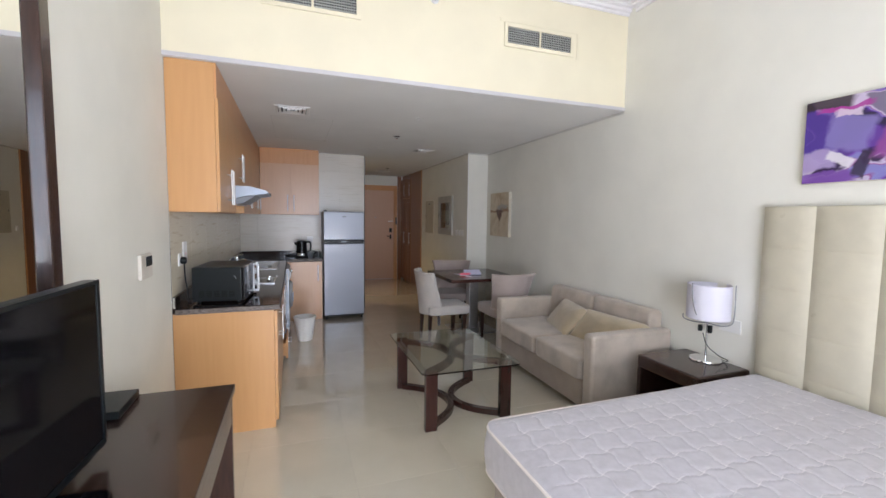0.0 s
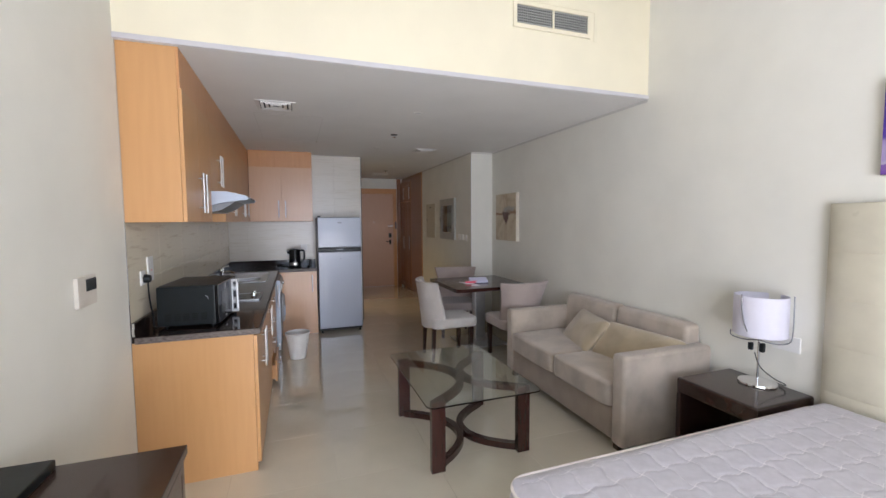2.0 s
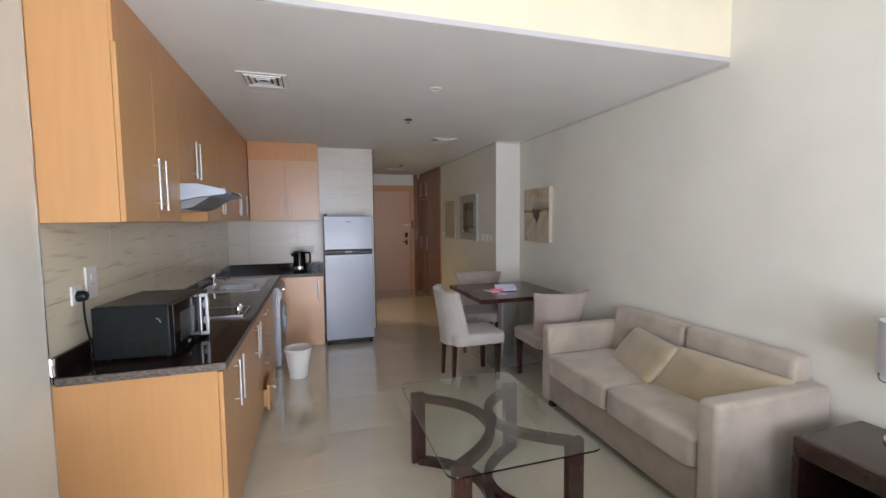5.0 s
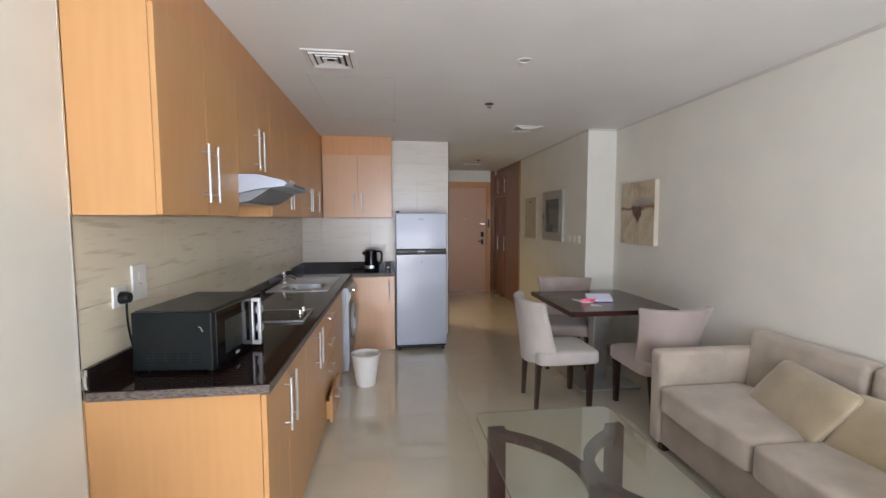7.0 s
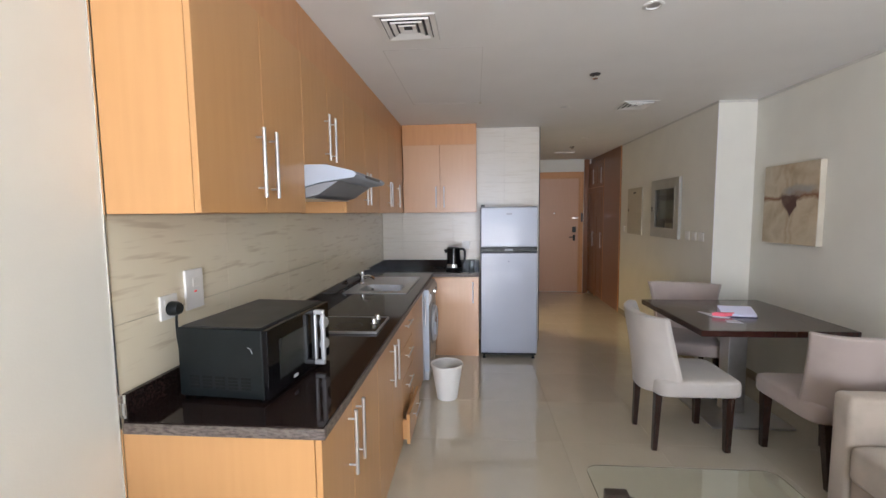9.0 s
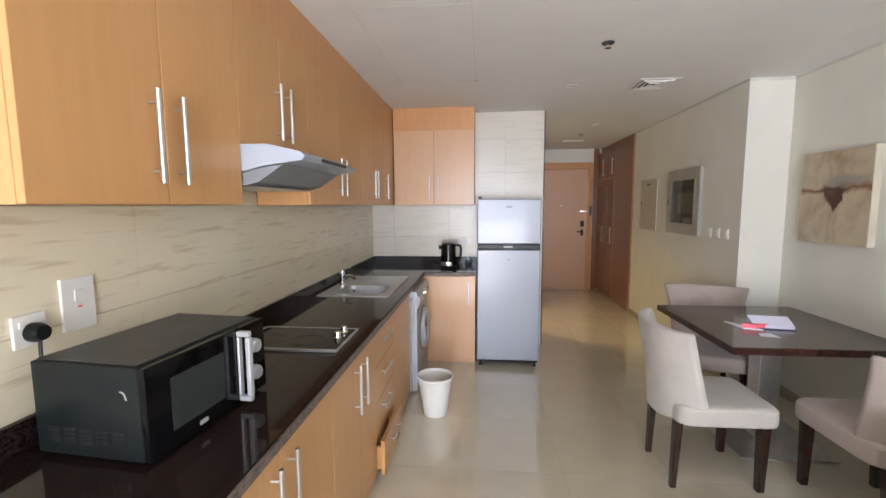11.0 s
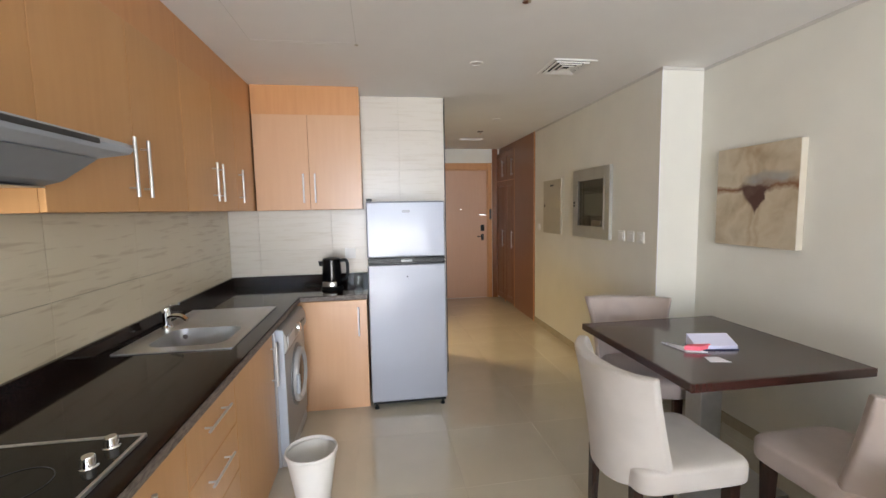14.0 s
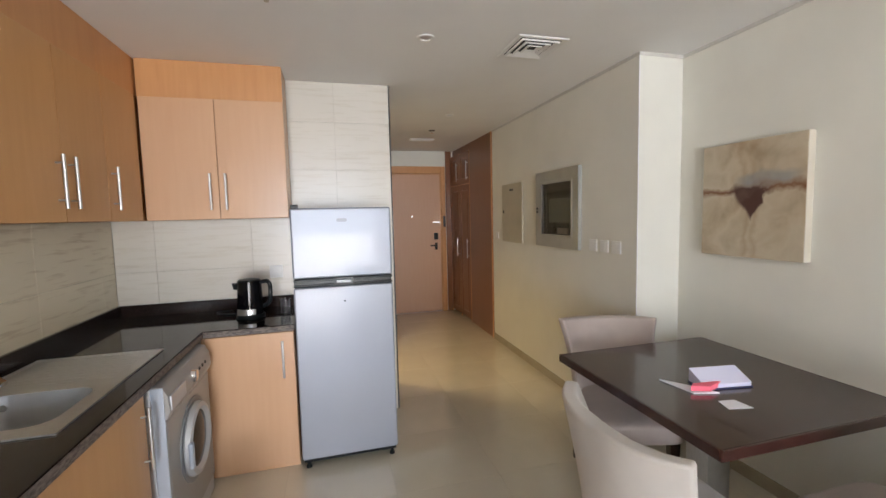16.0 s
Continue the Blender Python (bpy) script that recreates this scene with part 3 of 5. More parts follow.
cabinet_x("upper_cabinet", 1.415, 2.33, UB, UT, UF, ((1.415, 1.89, UB, UD, 1.84, 1.585, 1.815), (1.89, 2.33, UB, UD, 1.938, 1.585, 1.815)), uc, fascia=UD, group=G)
cabinet_x("upper_cabinet", 2.33, 3.095, UB, UT, UF, ((2.33, 2.72, UB, UD, 2.675, 1.585, 1.81), (2.72, 3.095, UB, UD, 2.765, 1.585, 1.81)), uc, fascia=UD, group=G)
cabinet_x("upper_cabinet", 3.095, 3.765, UB, UT, UF, ((3.095, 3.478, UB, UD, 3.135, 1.585, 1.81),), "beech laminate corner wall cabinet with one door", fascia=UD, group=G)
# cabinet on the end wall
t = thing("upper_cabinet", (0.71, 3.64, UB), label="beech wall cabinet with two doors beside the fridge, reflected daylight in its paler colour", category="kitchen cabinet", group=G)
part("body", box(0.302, 1.118, 3.521, BY - 0.002, UB, UT, 0.001, 1), WOODLIT, t)
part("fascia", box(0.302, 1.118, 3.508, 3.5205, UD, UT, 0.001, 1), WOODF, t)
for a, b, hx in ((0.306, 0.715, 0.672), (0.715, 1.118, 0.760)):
    d = part("door", box(a + 0.0015, b - 0.0015, 3.500, 3.520, UB + 0.0015, UD - 0.0015, 0.0015, 1), WOODLIT, t)
    bar_handle(d, hx, 3.500, 1.585, 1.81, 'y')

# base cabinets
CT, CB = 0.893, 0.855
FX = 0.636
G = "base kitchen cabinets"
lc = "beech laminate base cabinet under the granite worktop"
cabinet_x("base_cabinet", 0.017, 0.745, 0.0, CB, FX, ((0.020, 0.338, 0.05, CB - 0.01, 0.283, 0.567, 0.812), (0.338, 0.745, 0.05, CB - 0.01, 0.383, 0.567, 0.812)),
          "beech laminate base cabinet with two doors and bare end panel", group=G)
cabinet_x("base_cabinet", 0.745, 1.375, 0.0, CB, FX, ((0.745, 1.083, 0.05, CB - 0.01, 1.030, 0.58, 0.81), (1.083, 1.375, 0.05, CB - 0.01, 1.135, 0.58, 0.81)),
          "beech laminate base cabinet with two doors below the hob", group=G)
t = thing("drawer_cabinet", (0.31, 1.58, 0), label="beech laminate drawer unit with the lowest drawer ajar", category="kitchen cabinet", group=G)
part("body", box(0.003, FX - 0.021, 1.3756, 1.8194, 0, CB, 0.001, 1), WOODC, t)
for k, (z0, z1) in enumerate(((0.05, 0.25), (0.25, 0.45), (0.45, 0.65), (0.65, CB - 0.01))):
    o = 0.045 if k == 0 else 0.0
    d = part("drawer", box(FX - 0.020 + o, FX + o, 1.3765, 1.8185, z0 + 0.002, z1 - 0.002, 0.0015, 1), WOODC, t)
    if k == 0:
        for ys in (1.40, 1.78):
            part("drawer_side", box(FX - 0.0205, FX - 0.0205 + o, ys, ys + 0.015, 0.07, 0.20), WOODC, d)
    zc = (z0 + z1) / 2 + 0.035
    bm = rod((FX + o + 0.028, 1.49, zc), (FX + o + 0.028, 1.70, zc), 0.005)
    for y in (1.52, 1.67):
        rod((FX + o, y, zc), (FX + o + 0.028, y, zc), 0.004, bm=bm, seg=8)
    part("handle", bm, STEEL, d)
t = thing("sink_cabinet", (0.32, 2.13, 0), label=lc + ", below the sink", category="kitchen cabinet", group=G)
part("body", boxes((0.003, FX - 0.021, 1.8206, 2.4794, 0.0, 0.70), (FX - 0.045, FX - 0.021, 1.8206, 2.4394, 0.7005, CB), (0.003, FX - 0.0455, 1.8206, 1.84, 0.7005, CB)), WOODC, t)
d = part("door", box(FX - 0.020, FX, 1.8215, 2.4385, 0.0515, CB - 0.0115, 0.0015, 1), WOODC, t)
bar_handle(d, FX, 2.40, 0.55, 0.80)
t = thing("base_cabinet", (0.9, 3.5, 0), label="beech base cabinet between washing machine and fridge, reflected daylight in its paler colour", category="kitchen cabinet", group=G)
part("body", box(0.640, 1.138, 3.209, BY - 0.002, 0, CB, 0.001, 1), WOODLIT, t)
d = part("door", box(0.655, 1.136, 3.188, 3.208, 0.03, CB - 0.008, 0.0015, 1), WOODLIT, t)
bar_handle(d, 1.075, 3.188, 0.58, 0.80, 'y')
part("filler", box(0.637, 0.653, 3.190, 3.208, 0.0, CB - 0.004, 0.001, 1), WOODLIT, t)

# worktop with sink opening
wt = thing("worktop", (0.33, 1.6, CB + 0.0005), label="dark polished granite L-shaped worktop with a rough paler edge", category="worktop")
SX0, SX1, SY0, SY1 = 0.145, 0.500, 2.115, 2.435
part("slab", boxes((0.0215, 0.650, 0.004, SY0, CB + 0.0005, CT), (0.0215, 0.650, SY1, BY - 0.0205, CB + 0.0005, CT), (0.0215, SX0, SY0, SY1, CB + 0.0005, CT),
                   (SX1, 0.650, SY0, SY1, CB + 0.0005, CT), (0.650, 1.146, 3.177, BY - 0.0205, CB + 0.0005, CT)), GRANITE, wt)
edge = bmesh.new()
box(0.0215, 0.6565, -0.0030, 0.0035, CB + 0.0005, CT - 0.004, 0.002, 1, bm=edge)
box(0.6505, 0.6570, 0.0036, 3.170, CB + 0.0005, CT - 0.004, 0.002, 1, bm=edge)
box(0.6505, 1.147, 3.1702, 3.1765, CB + 0.0005, CT - 0.004, 0.002, 1, bm=edge)
part("edge", edge, GRANEDGE, wt, "rough grey granite edge")
part("upstand", boxes((0.0015, 0.021, 0.024, BY - 0.002, CB + 0.0005, 0.970), (0.0215, 1.146, BY - 0.020, BY - 0.002, CB + 0.0005, 0.970), bev=0.002, seg=1), GRANITE, wt)
single("end_bracket", boxes((0.002, 0.020, 0.0175, 0.0235, CT + 0.001, CT + 0.075), (0.0045, 0.0185, 0.015, 0.0175, CT + 0.01, CT + 0.05), bev=0.001, seg=1), CHROME, "small chrome end piece on the worktop upstand", "bracket")

# sink and tap
t = thing("sink", (0.31, 2.46, CT), label="stainless steel sink with one bowl and a drainer", category="sink")
rim = bmesh.new()
for s in ((0.050, 0.560, 2.045, SY0, CT + 0.0005, CT + 0.006), (0.050, SX0, SY0, SY1, CT + 0.0005, CT + 0.006), (SX1, 0.560, SY0, SY1, CT + 0.0005, CT + 0.006),
          (0.050, 0.560, SY1, 2.50, CT + 0.0005, CT + 0.006), (0.050, 0.560, 2.50, 2.86, CT + 0.0005, CT + 0.0035),
          (0.050, 0.560, 2.86, 2.885, CT + 0.0005, CT + 0.006), (0.050, 0.062, 2.50, 2.86, CT + 0.0035, CT + 0.006), (0.548, 0.560, 2.50, 2.86, CT + 0.0035, CT + 0.006)):
    box(*s, bm=rim)
part("rim", rim, STEEL, t)
bowl = bmesh.new()
ol = round_rect(SX0 + 0.001, SX1 - 0.001, SY0 + 0.001, SY1 - 0.001, 0.07)
il = round_rect(SX0 + 0.02, SX1 - 0.02, SY0 + 0.02, SY1 - 0.02, 0.05)
a = [bowl.verts.new((x, y, CT + 0.0055)) for x, y in ol]
b = [bowl.verts.new((x, y, CT - 0.15)) for x, y in il]
for i in range(len(a)):
    j = (i + 1) % len(a)
    bowl.faces.new((a[i], b[i], b[j], a[j]))
bowl.faces.new(b)
part("bowl", bowl, BOWLS, t)
for k, (cx, cy) in enumerate(((SX1, SY1), (SX0, SY1), (SX0, SY0), (SX1, SY0))):
    fil = bmesh.new()
    arc = [fil.verts.new((x, y, CT + 0.0058)) for x, y in ol[7 * k:7 * k + 7]]
    c = fil.verts.new((cx, cy, CT + 0.0058))
    for p, q in zip(arc, arc[1:]):
        fil.faces.new((c, p, q))
    bmesh.ops.recalc_face_normals(fil, faces=fil.faces)
    part("rim_corner", fil, STEEL, t)
part("overflow", rod((0.20, SY1 - 0.012, CT - 0.035), (0.20, SY1 - 0.018, CT - 0.035), 0.013), CHROME, t)
part("drain", lathe([(0, 0.004), (0.02, 0.004), (0.034, 0.002), (0.036, 0)], 20, (0.32, 2.27, CT - 0.149)), CHROME, t)
for k in range(9):
    part("ridge", box(0.10, 0.51, 2.53 + k * 0.036, 2.542 + k * 0.036, CT + 0.0036, CT + 0.0044), STEEL, t)
t = thing("tap", (0.10, 2.45, CT + 0.006), label="chrome mixer tap with a short spout behind the sink", category="tap")
part("column", lathe([(0, 0), (0.028, 0), (0.028, 0.01), (0.020, 0.02), (0.019, 0.085), (0.022, 0.10), (0.018, 0.115), (0, 0.118)], 20, (0.10, 2.45, CT + 0.006)), CHROME, t)
part("spout", tube([(0.10, 2.45, CT + 0.06), (0.135, 2.435, CT + 0.078), (0.19, 2.41, CT + 0.080), (0.225, 2.398, CT + 0.062)], 0.013), CHROME, t)
part("lever", tube([(0.10, 2.45, CT + 0.12), (0.12, 2.445, CT + 0.135), (0.175, 2.43, CT + 0.145)], 0.007), CHROME, t)

# hob
t = thing("hob", (0.34, 1.115, CT), label="black glass two-zone hob with a steel rim and two chrome knobs", category="hob")
part("plate", boxes((0.105, 0.575, 0.963, 1.270, CT + 0.0005, CT + 0.010), bev=0.003), BLACKG, t)
part("rim", boxes((0.095, 0.585, 0.953, 0.963, CT + 0.0005, CT + 0.013), (0.095, 0.585, 1.270, 1.280, CT + 0.0005, CT + 0.013), (0.095, 0.105, 0.963, 1.270, CT + 0.0005, CT + 0.013),
                  (0.575, 0.585, 0.963, 1.270, CT + 0.0005, CT + 0.013), bev=0.002, seg=1), STEEL, t)
for y in (1.135, 1.225):
    part("knob", lathe([(0, 0.028), (0.013, 0.028), (0.016, 0.024), (0.018, 0.004), (0.021, 0)], 20, (0.525, y, CT + 0.0105)), CHROME, t)
for x, r in ((0.21, 0.075), (0.40, 0.075)):
    part("zone", lathe([(r - 0.003, 0), (r - 0.003, 0.0008), (r, 0.0008), (r, 0)], 40, (x, 1.08, CT + 0.0102)), DGREY, t)

# cooker hood
t = thing("cooker_hood", (0.25, 1.10, 1.60), label="silver painted slim cooker hood under the short wall cabinet", category="cooker hood")


def prism_y(profile, y0, y1, bev=0.0, seg=2):
    b = bmesh.new()
    f = b.faces.new([b.verts.new((x, y0, z)) for x, z in profile])
    r = bmesh.ops.extrude_face_region(b, geom=[f])
    bmesh.ops.translate(b, vec=(0, y1 - y0, 0), verts=[v for v in r["geom"] if isinstance(v, bmesh.types.BMVert)])
    bmesh.ops.recalc_face_normals(b, faces=b.faces)
    if bev:
        bmesh.ops.bevel(b, geom=list(b.edges), offset=bev, segments=seg, profile=0.5, affect='EDGES')
    return b


part("canopy", prism_y([(0.004, 1.650), (0.004, 1.755), (0.40, 1.755), (0.53, 1.724), (0.549, 1.707), (0.535, 1.692), (0.38, 1.672), (0.29, 1.650)], 0.788, 1.412, 0.003), HOODM, t)
part("underside", prism_y([(0.02, 1.600), (0.02, 1.649), (0.29, 1.649), (0.38, 1.671), (0.46, 1.680), (0.36, 1.615), (0.30, 1.600)], 0.80, 1.40, 0.004), FRSIDE, t, "grey filter underside")
part("filter", box(0.05, 0.335, 0.83, 1.37, 1.5965, 1.5995, 0.001, 1), STEEL, t)
part("control_strip", box(0.5475, 0.553, 0.95, 1.25, 1.700, 1.714, 0.002, 1), DGREY, t)


def disc_x(profile, cy, cz, x0, seg=40):
    """A turned part whose axis runs along x."""
    b = lathe(profile, seg)
    bmesh.ops.transform(b, matrix=Matrix.Translation((x0, cy, cz)) @ Matrix.Rotation(radians(90), 4, 'Y'), verts=b.verts)
    return b


# washing machine
t = thing("washing_machine", (0.34, 2.79, 0), label="silver front-loading washing machine under the worktop", category="washing machine")
part("body", box(0.06, 0.640, 2.485, 3.105, 0.012, 0.848, 0.008), SILVERP, t)
part("front_panel", box(0.641, 0.690, 2.488, 3.102, 0.10, 0.70, 0.016, 4), WASHF, t)
part("control_panel", prism_y([(0.641, 0.702), (0.694, 0.702), (0.708, 0.735), (0.702, 0.80), (0.682, 0.842), (0.641, 0.847)], 2.488, 3.102, 0.006, 3), WASHF, t)
part("door_ring", disc_x([(0.176, 0.0), (0.200, 0.0), (0.198, 0.005), (0.178, 0.007)], 2.80, 0.465, 0.6905), SILVERD, t)
part("front_edge", box(0.641, 0.688, 2.4805, 2.4870, 0.10, 0.842, 0.003, 2), HOODM, t, "pale blue-grey side edge")
part("plinth", box(0.641, 0.682, 2.492, 3.098, 0.015, 0.098, 0.006), SILVERP, t)




dr = part("door", disc_x([(0.125, 0.0), (0.170, 0.0), (0.174, 0.012), (0.166, 0.030), (0.146, 0.036), (0.134, 0.024), (0.125, 0.004)], 2.80, 0.465, 0.691), SILVERP, t)
part("door_glass", disc_x([(0.131, 0.018), (0.10, 0.024), (0.06, 0.030), (0, 0.032)], 2.80, 0.465, 0.691), DOORG, dr)
part("handle", box(0.718, 0.738, 2.618, 2.648, 0.400, 0.520, 0.008, 3), HOODM, dr)
part("dial", disc_x([(0.030, 0), (0.028, 0.018), (0.022, 0.022), (0, 0.023)], 2.80, 0.775, 0.703, 24), CHROME, t)
for y in (2.90, 2.95, 3.00):
    part("button", disc_x([(0.009, 0), (0.008, 0.006), (0, 0.007)], y, 0.775, 0.703, 12), DGREY, t)
part("detergent_drawer", box(0.700, 0.712, 2.50, 2.68, 0.735, 0.800, 0.004), SILVERP, t)
for y in (2.54, 3.05):
    for x in (0.12, 0.58):
        part("foot", rod((x, y, 0), (x, y, 0.014), 0.02), BLACKP, t)

# fridge
t = thing("fridge", (1.445, 3.45, 0), label="silver two-door fridge freezer standing against the tiled wall", category="fridge")
part("body", box(1.160, 1.730, 3.185, 3.745, 0.035, 1.575, 0.008), FRSIDE, t, "dark grey fridge side")
fz = part("freezer_door", box(1.155, 1.735, 3.130, 3.180, 1.165, 1.578, 0.012, 3), FRIDGE, t)
fd = part("door", box(1.155, 1.735, 3.130, 3.180, 0.060, 1.112, 0.012, 3), FRIDGE, t)
part("gap_band", box(1.160, 1.730, 3.142, 3.182, 1.1135, 1.1635, 0.002, 1), BLACKP, t)
part("handle", boxes((1.157, 1.385, 3.126, 3.141, 1.118, 1.129), (1.500, 1.733, 3.126, 3.141, 1.118, 1.129), bev=0.003), BLACKP, fd)
part("handle", boxes((1.157, 1.385, 3.126, 3.141, 1.148, 1.160), (1.500, 1.733, 3.126, 3.141, 1.148, 1.160), bev=0.003), BLACKP, fz)
part("handle_plate", box(1.400, 1.485, 3.128, 3.1415, 1.130, 1.150, 0.004), SILVERD, t)
bb = part("badge", slab(round_rect(1.415, 1.475, -0.010, 0.010, 0.0099), 0, 0.003), SILVERD, fz)
bb.rotation_euler[0] = radians(90)
bb.location = (0, 3.130 - OFF[t].y, 1.505 - OFF[t].z)
for v in bb.data.vertices:
    v.co.y += OFF[t].y
part("lock", rod((1.445, 3.131, 1.02), (1.445, 3.128, 1.02), 0.006), DGREY, fd)
part("hinge", boxes((1.160, 1.200, 3.140, 3.200, 1.579, 1.600), bev=0.004), BLACKP, t)
part("grille", box(1.165, 1.725, 3.150, 3.184, 0.036, 0.058, 0.002, 1), BLACKP, t)
for x in (1.19, 1.70):
    part("foot", lathe([(0, 0), (0.018, 0), (0.016, 0.012), (0.010, 0.014), (0.010, 0.034)], 14, (x, 3.165, 0)), BLACKP, t)
    part("foot", lathe([(0, 0), (0.018, 0), (0.016, 0.012), (0.010, 0.014), (0.010, 0.034)], 14, (x, 3.70, 0)), BLACKP, t)

# microwave
t = thing("microwave", (0.273, 0.384, CT), rz=-5, label="black microwave oven with a silver door handle on the worktop", category="microwave", absolute=False)
D2, W2, HM = 0.167, 0.232, 0.250
part("casing", box(-D2, D2 - 0.02, -W2, W2, 0.012, HM, 0.006), BLACKP, t)
part("top_panel", box(-D2 + 0.01, D2 - 0.03, -W2 + 0.01, W2 - 0.01, HM + 0.0005, HM + 0.004, 0.0015, 1), DGREY, t)
dr = part("door", box(D2 - 0.019, D2, -W2, 0.105, 0.014, HM - 0.001, 0.004), BLACKG, t)
part("window", box(D2 + 0.0003, D2 + 0.0015, -W2 + 0.07, 0.03, 0.06, HM - 0.05), LED, dr, "dark mesh door window")
part("handle", boxes((D2 + 0.0003, D2 + 0.043, 0.088, 0.106, 0.226, 0.244), (D2 + 0.0003, D2 + 0.043, 0.088, 0.106, 0.020, 0.038), (D2 + 0.029, D2 + 0.045, 0.088, 0.106, 0.0385, 0.2255),
                     (D2 + 0.0003, D2 + 0.010, 0.088, 0.106, 0.0385, 0.2255), bev=0.004), SILVERP, dr, "silver loop handle")
part("badge", box(D2 + 0.0003, D2 + 0.0015, -0.075, -0.045, 0.028, 0.040), SILVERP, dr)
part("control_panel", box(D2 - 0.019, D2, 0.108, W2, 0.014, HM - 0.001, 0.004), BLACKG, t)
for z in (0.175, 0.085):
    part("knob", disc_x([(0.024, 0), (0.022, 0.018), (0.018, 0.022), (0, 0.022)], 0.165, z, D2 + 0.0003, 24), SILVERP, t)
for g in range(5):
    for k in range(4):
        x0 = -0.125 + g * 0.048
        part("vent_slot", box(x0, x0 + 0.034, -W2 - 0.0016, -W2 - 0.0002, 0.044 + k * 0.0115, 0.052 + k * 0.0115), VENTB, t)
part("side_rib", tube([(0.095, -W2 - 0.001, 0.19), (0.105, -W2 - 0.001, 0.186), (0.112, -W2 - 0.001, 0.17)], 0.0015, 6), SILVERP, t)
for x in (-0.13, 0.12):
    for y in (-0.19, 0.19):
        part("foot", rod((x, y, 0), (x, y, 0.013), 0.012), BLACKP, t)

# sockets and cable on the tiled wall
t = thing("wall_socket", (0.006, 0.243, 1.195), label="white single wall socket on the beige tiles", category="wall socket")
part("plate", box(0.0005, 0.010, 0.200, 0.284, 1.153, 1.240, 0.003), WHITEP, t)
part("switch", box(0.0105, 0.014, 0.213, 0.225, 1.205, 1.225, 0.001, 1), WHITEP, t)
t = thing("plug", (0.04, 0.270, 1.18), label="black three-pin plug and cable hanging to the worktop", category="plug")
pb = lathe([(0, 0), (0.026, 0), (0.026, 0.020), (0.020, 0.034), (0, 0.036)], 20)
bmesh.ops.transform(pb, matrix=Matrix.Translation((0.0105, 0.246, 1.190)) @ Matrix.Rotation(radians(90), 4, 'Y'), verts=pb.verts)
part("plug_body", pb, BLACKP, t)
part("cable", tube([(0.030, 0.246, 1.172), (0.030, 0.244, 1.13), (0.032, 0.244, 1.08), (0.036, 0.250, 1.02), (0.042, 0.256, 0.97), (0.045, 0.252, 0.93), (0.050, 0.235, CT + 0.006), (0.080, 0.205, CT + 0.006)], 0.0045), BLACKP, t)
t = thing("wall_switch", (0.006, 0.383, 1.24), label="white cooker switch plate with a red indicator on the tiles", category="wall switch")
part("plate", box(0.0005, 0.011, 0.330, 0.432, 1.160, 1.314, 0.003), WHITEP, t)
part("rocker", box(0.0115, 0.015, 0.365, 0.400, 1.245, 1.280, 0.002, 1), WHITEP, t)
part("indicator", box(0.0115, 0.013, 0.374, 0.388, 1.225, 1.231), REDL, t)
t = thing("wall_socket", (0.98, BY, 1.15), label="white double socket on the end wall beside the fridge", category="wall socket")
part("plate", box(0.945, 1.035, BY - 0.010, BY - 0.0005, 1.10, 1.19, 0.003), WHITEP, t)
part("switch", box(0.965, 0.980, BY - 0.014, BY - 0.0105, 1.15, 1.17, 0.001, 1), WHITEP, t)

# kettle
t = thing("kettle", (0.86, 3.47, CT), label="black electric kettle with a small silver band on the worktop", category="kettle")
kc = (0.86, 3.47, CT + 0.0005)
part("base", lathe([(0, 0), (0.078, 0), (0.080, 0.008), (0.074, 0.020), (0, 0.021)], 32, kc), BLACKP, t)
part("body", lathe([(0, 0.022), (0.070, 0.022), (0.073, 0.035), (0.070, 0.10), (0.066, 0.18), (0.064, 0.212), (0, 0.213)], 32, kc), BLACKG, t)
wb = lathe([(0.0735, 0.024), (0.0755, 0.026), (0.0750, 0.055), (0.0728, 0.057)], 48, kc)
bmesh.ops.delete(wb, geom=[v for v in wb.verts if not (v.co.y < kc[1] - 0.030 and v.co.x < kc[0] + 0.040)], context='VERTS')
part("steel_band", wb, STEEL, t)
part("lid", lathe([(0.062, 0.2135), (0.058, 0.219), (0.03, 0.224), (0, 0.225)], 32, kc), BLACKP, t)
part("handle", tube([(0.915, 3.462, CT + 0.20), (0.960, 3.455, CT + 0.205), (0.975, 3.452, CT + 0.17), (0.968, 3.453, CT + 0.09), (0.930, 3.460, CT + 0.06)], 0.012), BLACKP, t)
t.scale = (1.10, 1.10, 1.12)
part("spout", lathe([(0.0, 0.0), (0.018, 0.0), (0.026, 0.035), (0.0, 0.036)], 16, (0.790, 3.478, CT + 0.165)), BLACKP, t)
t = thing("kettle_cable", (0.78, 3.60, CT), label="black kettle flex lying on the worktop", category="cable")
part("cable", tube([(0.83, 3.545, CT + 0.006), (0.76, 3.58, CT + 0.006), (0.66, 3.60, CT + 0.006), (0.62, 3.66, CT + 0.006), (0.70, 3.70, CT + 0.006)], 0.0045), BLACKP, t)
single("glass_tumbler", lathe([(0, 0), (0.030, 0), (0.036, 0.085), (0.034, 0.085), (0.028, 0.006), (0, 0.006)], 24, (1.06, 3.56, CT + 0.0005)), PANE, "clear glass tumbler near the kettle", "glass")

# bin
t = thing("waste_bin", (0.865, 2.185, 0), label="white tapered plastic waste bin on the floor", category="waste bin")
part("bucket", lathe([(0, 0.0), (0.078, 0.0), (0.084, 0.006), (0.126, 0.272), (0.122, 0.272), (0.079, 0.012), (0, 0.012)], 40, (0.865, 2.185, 0)), WHITEP, t)
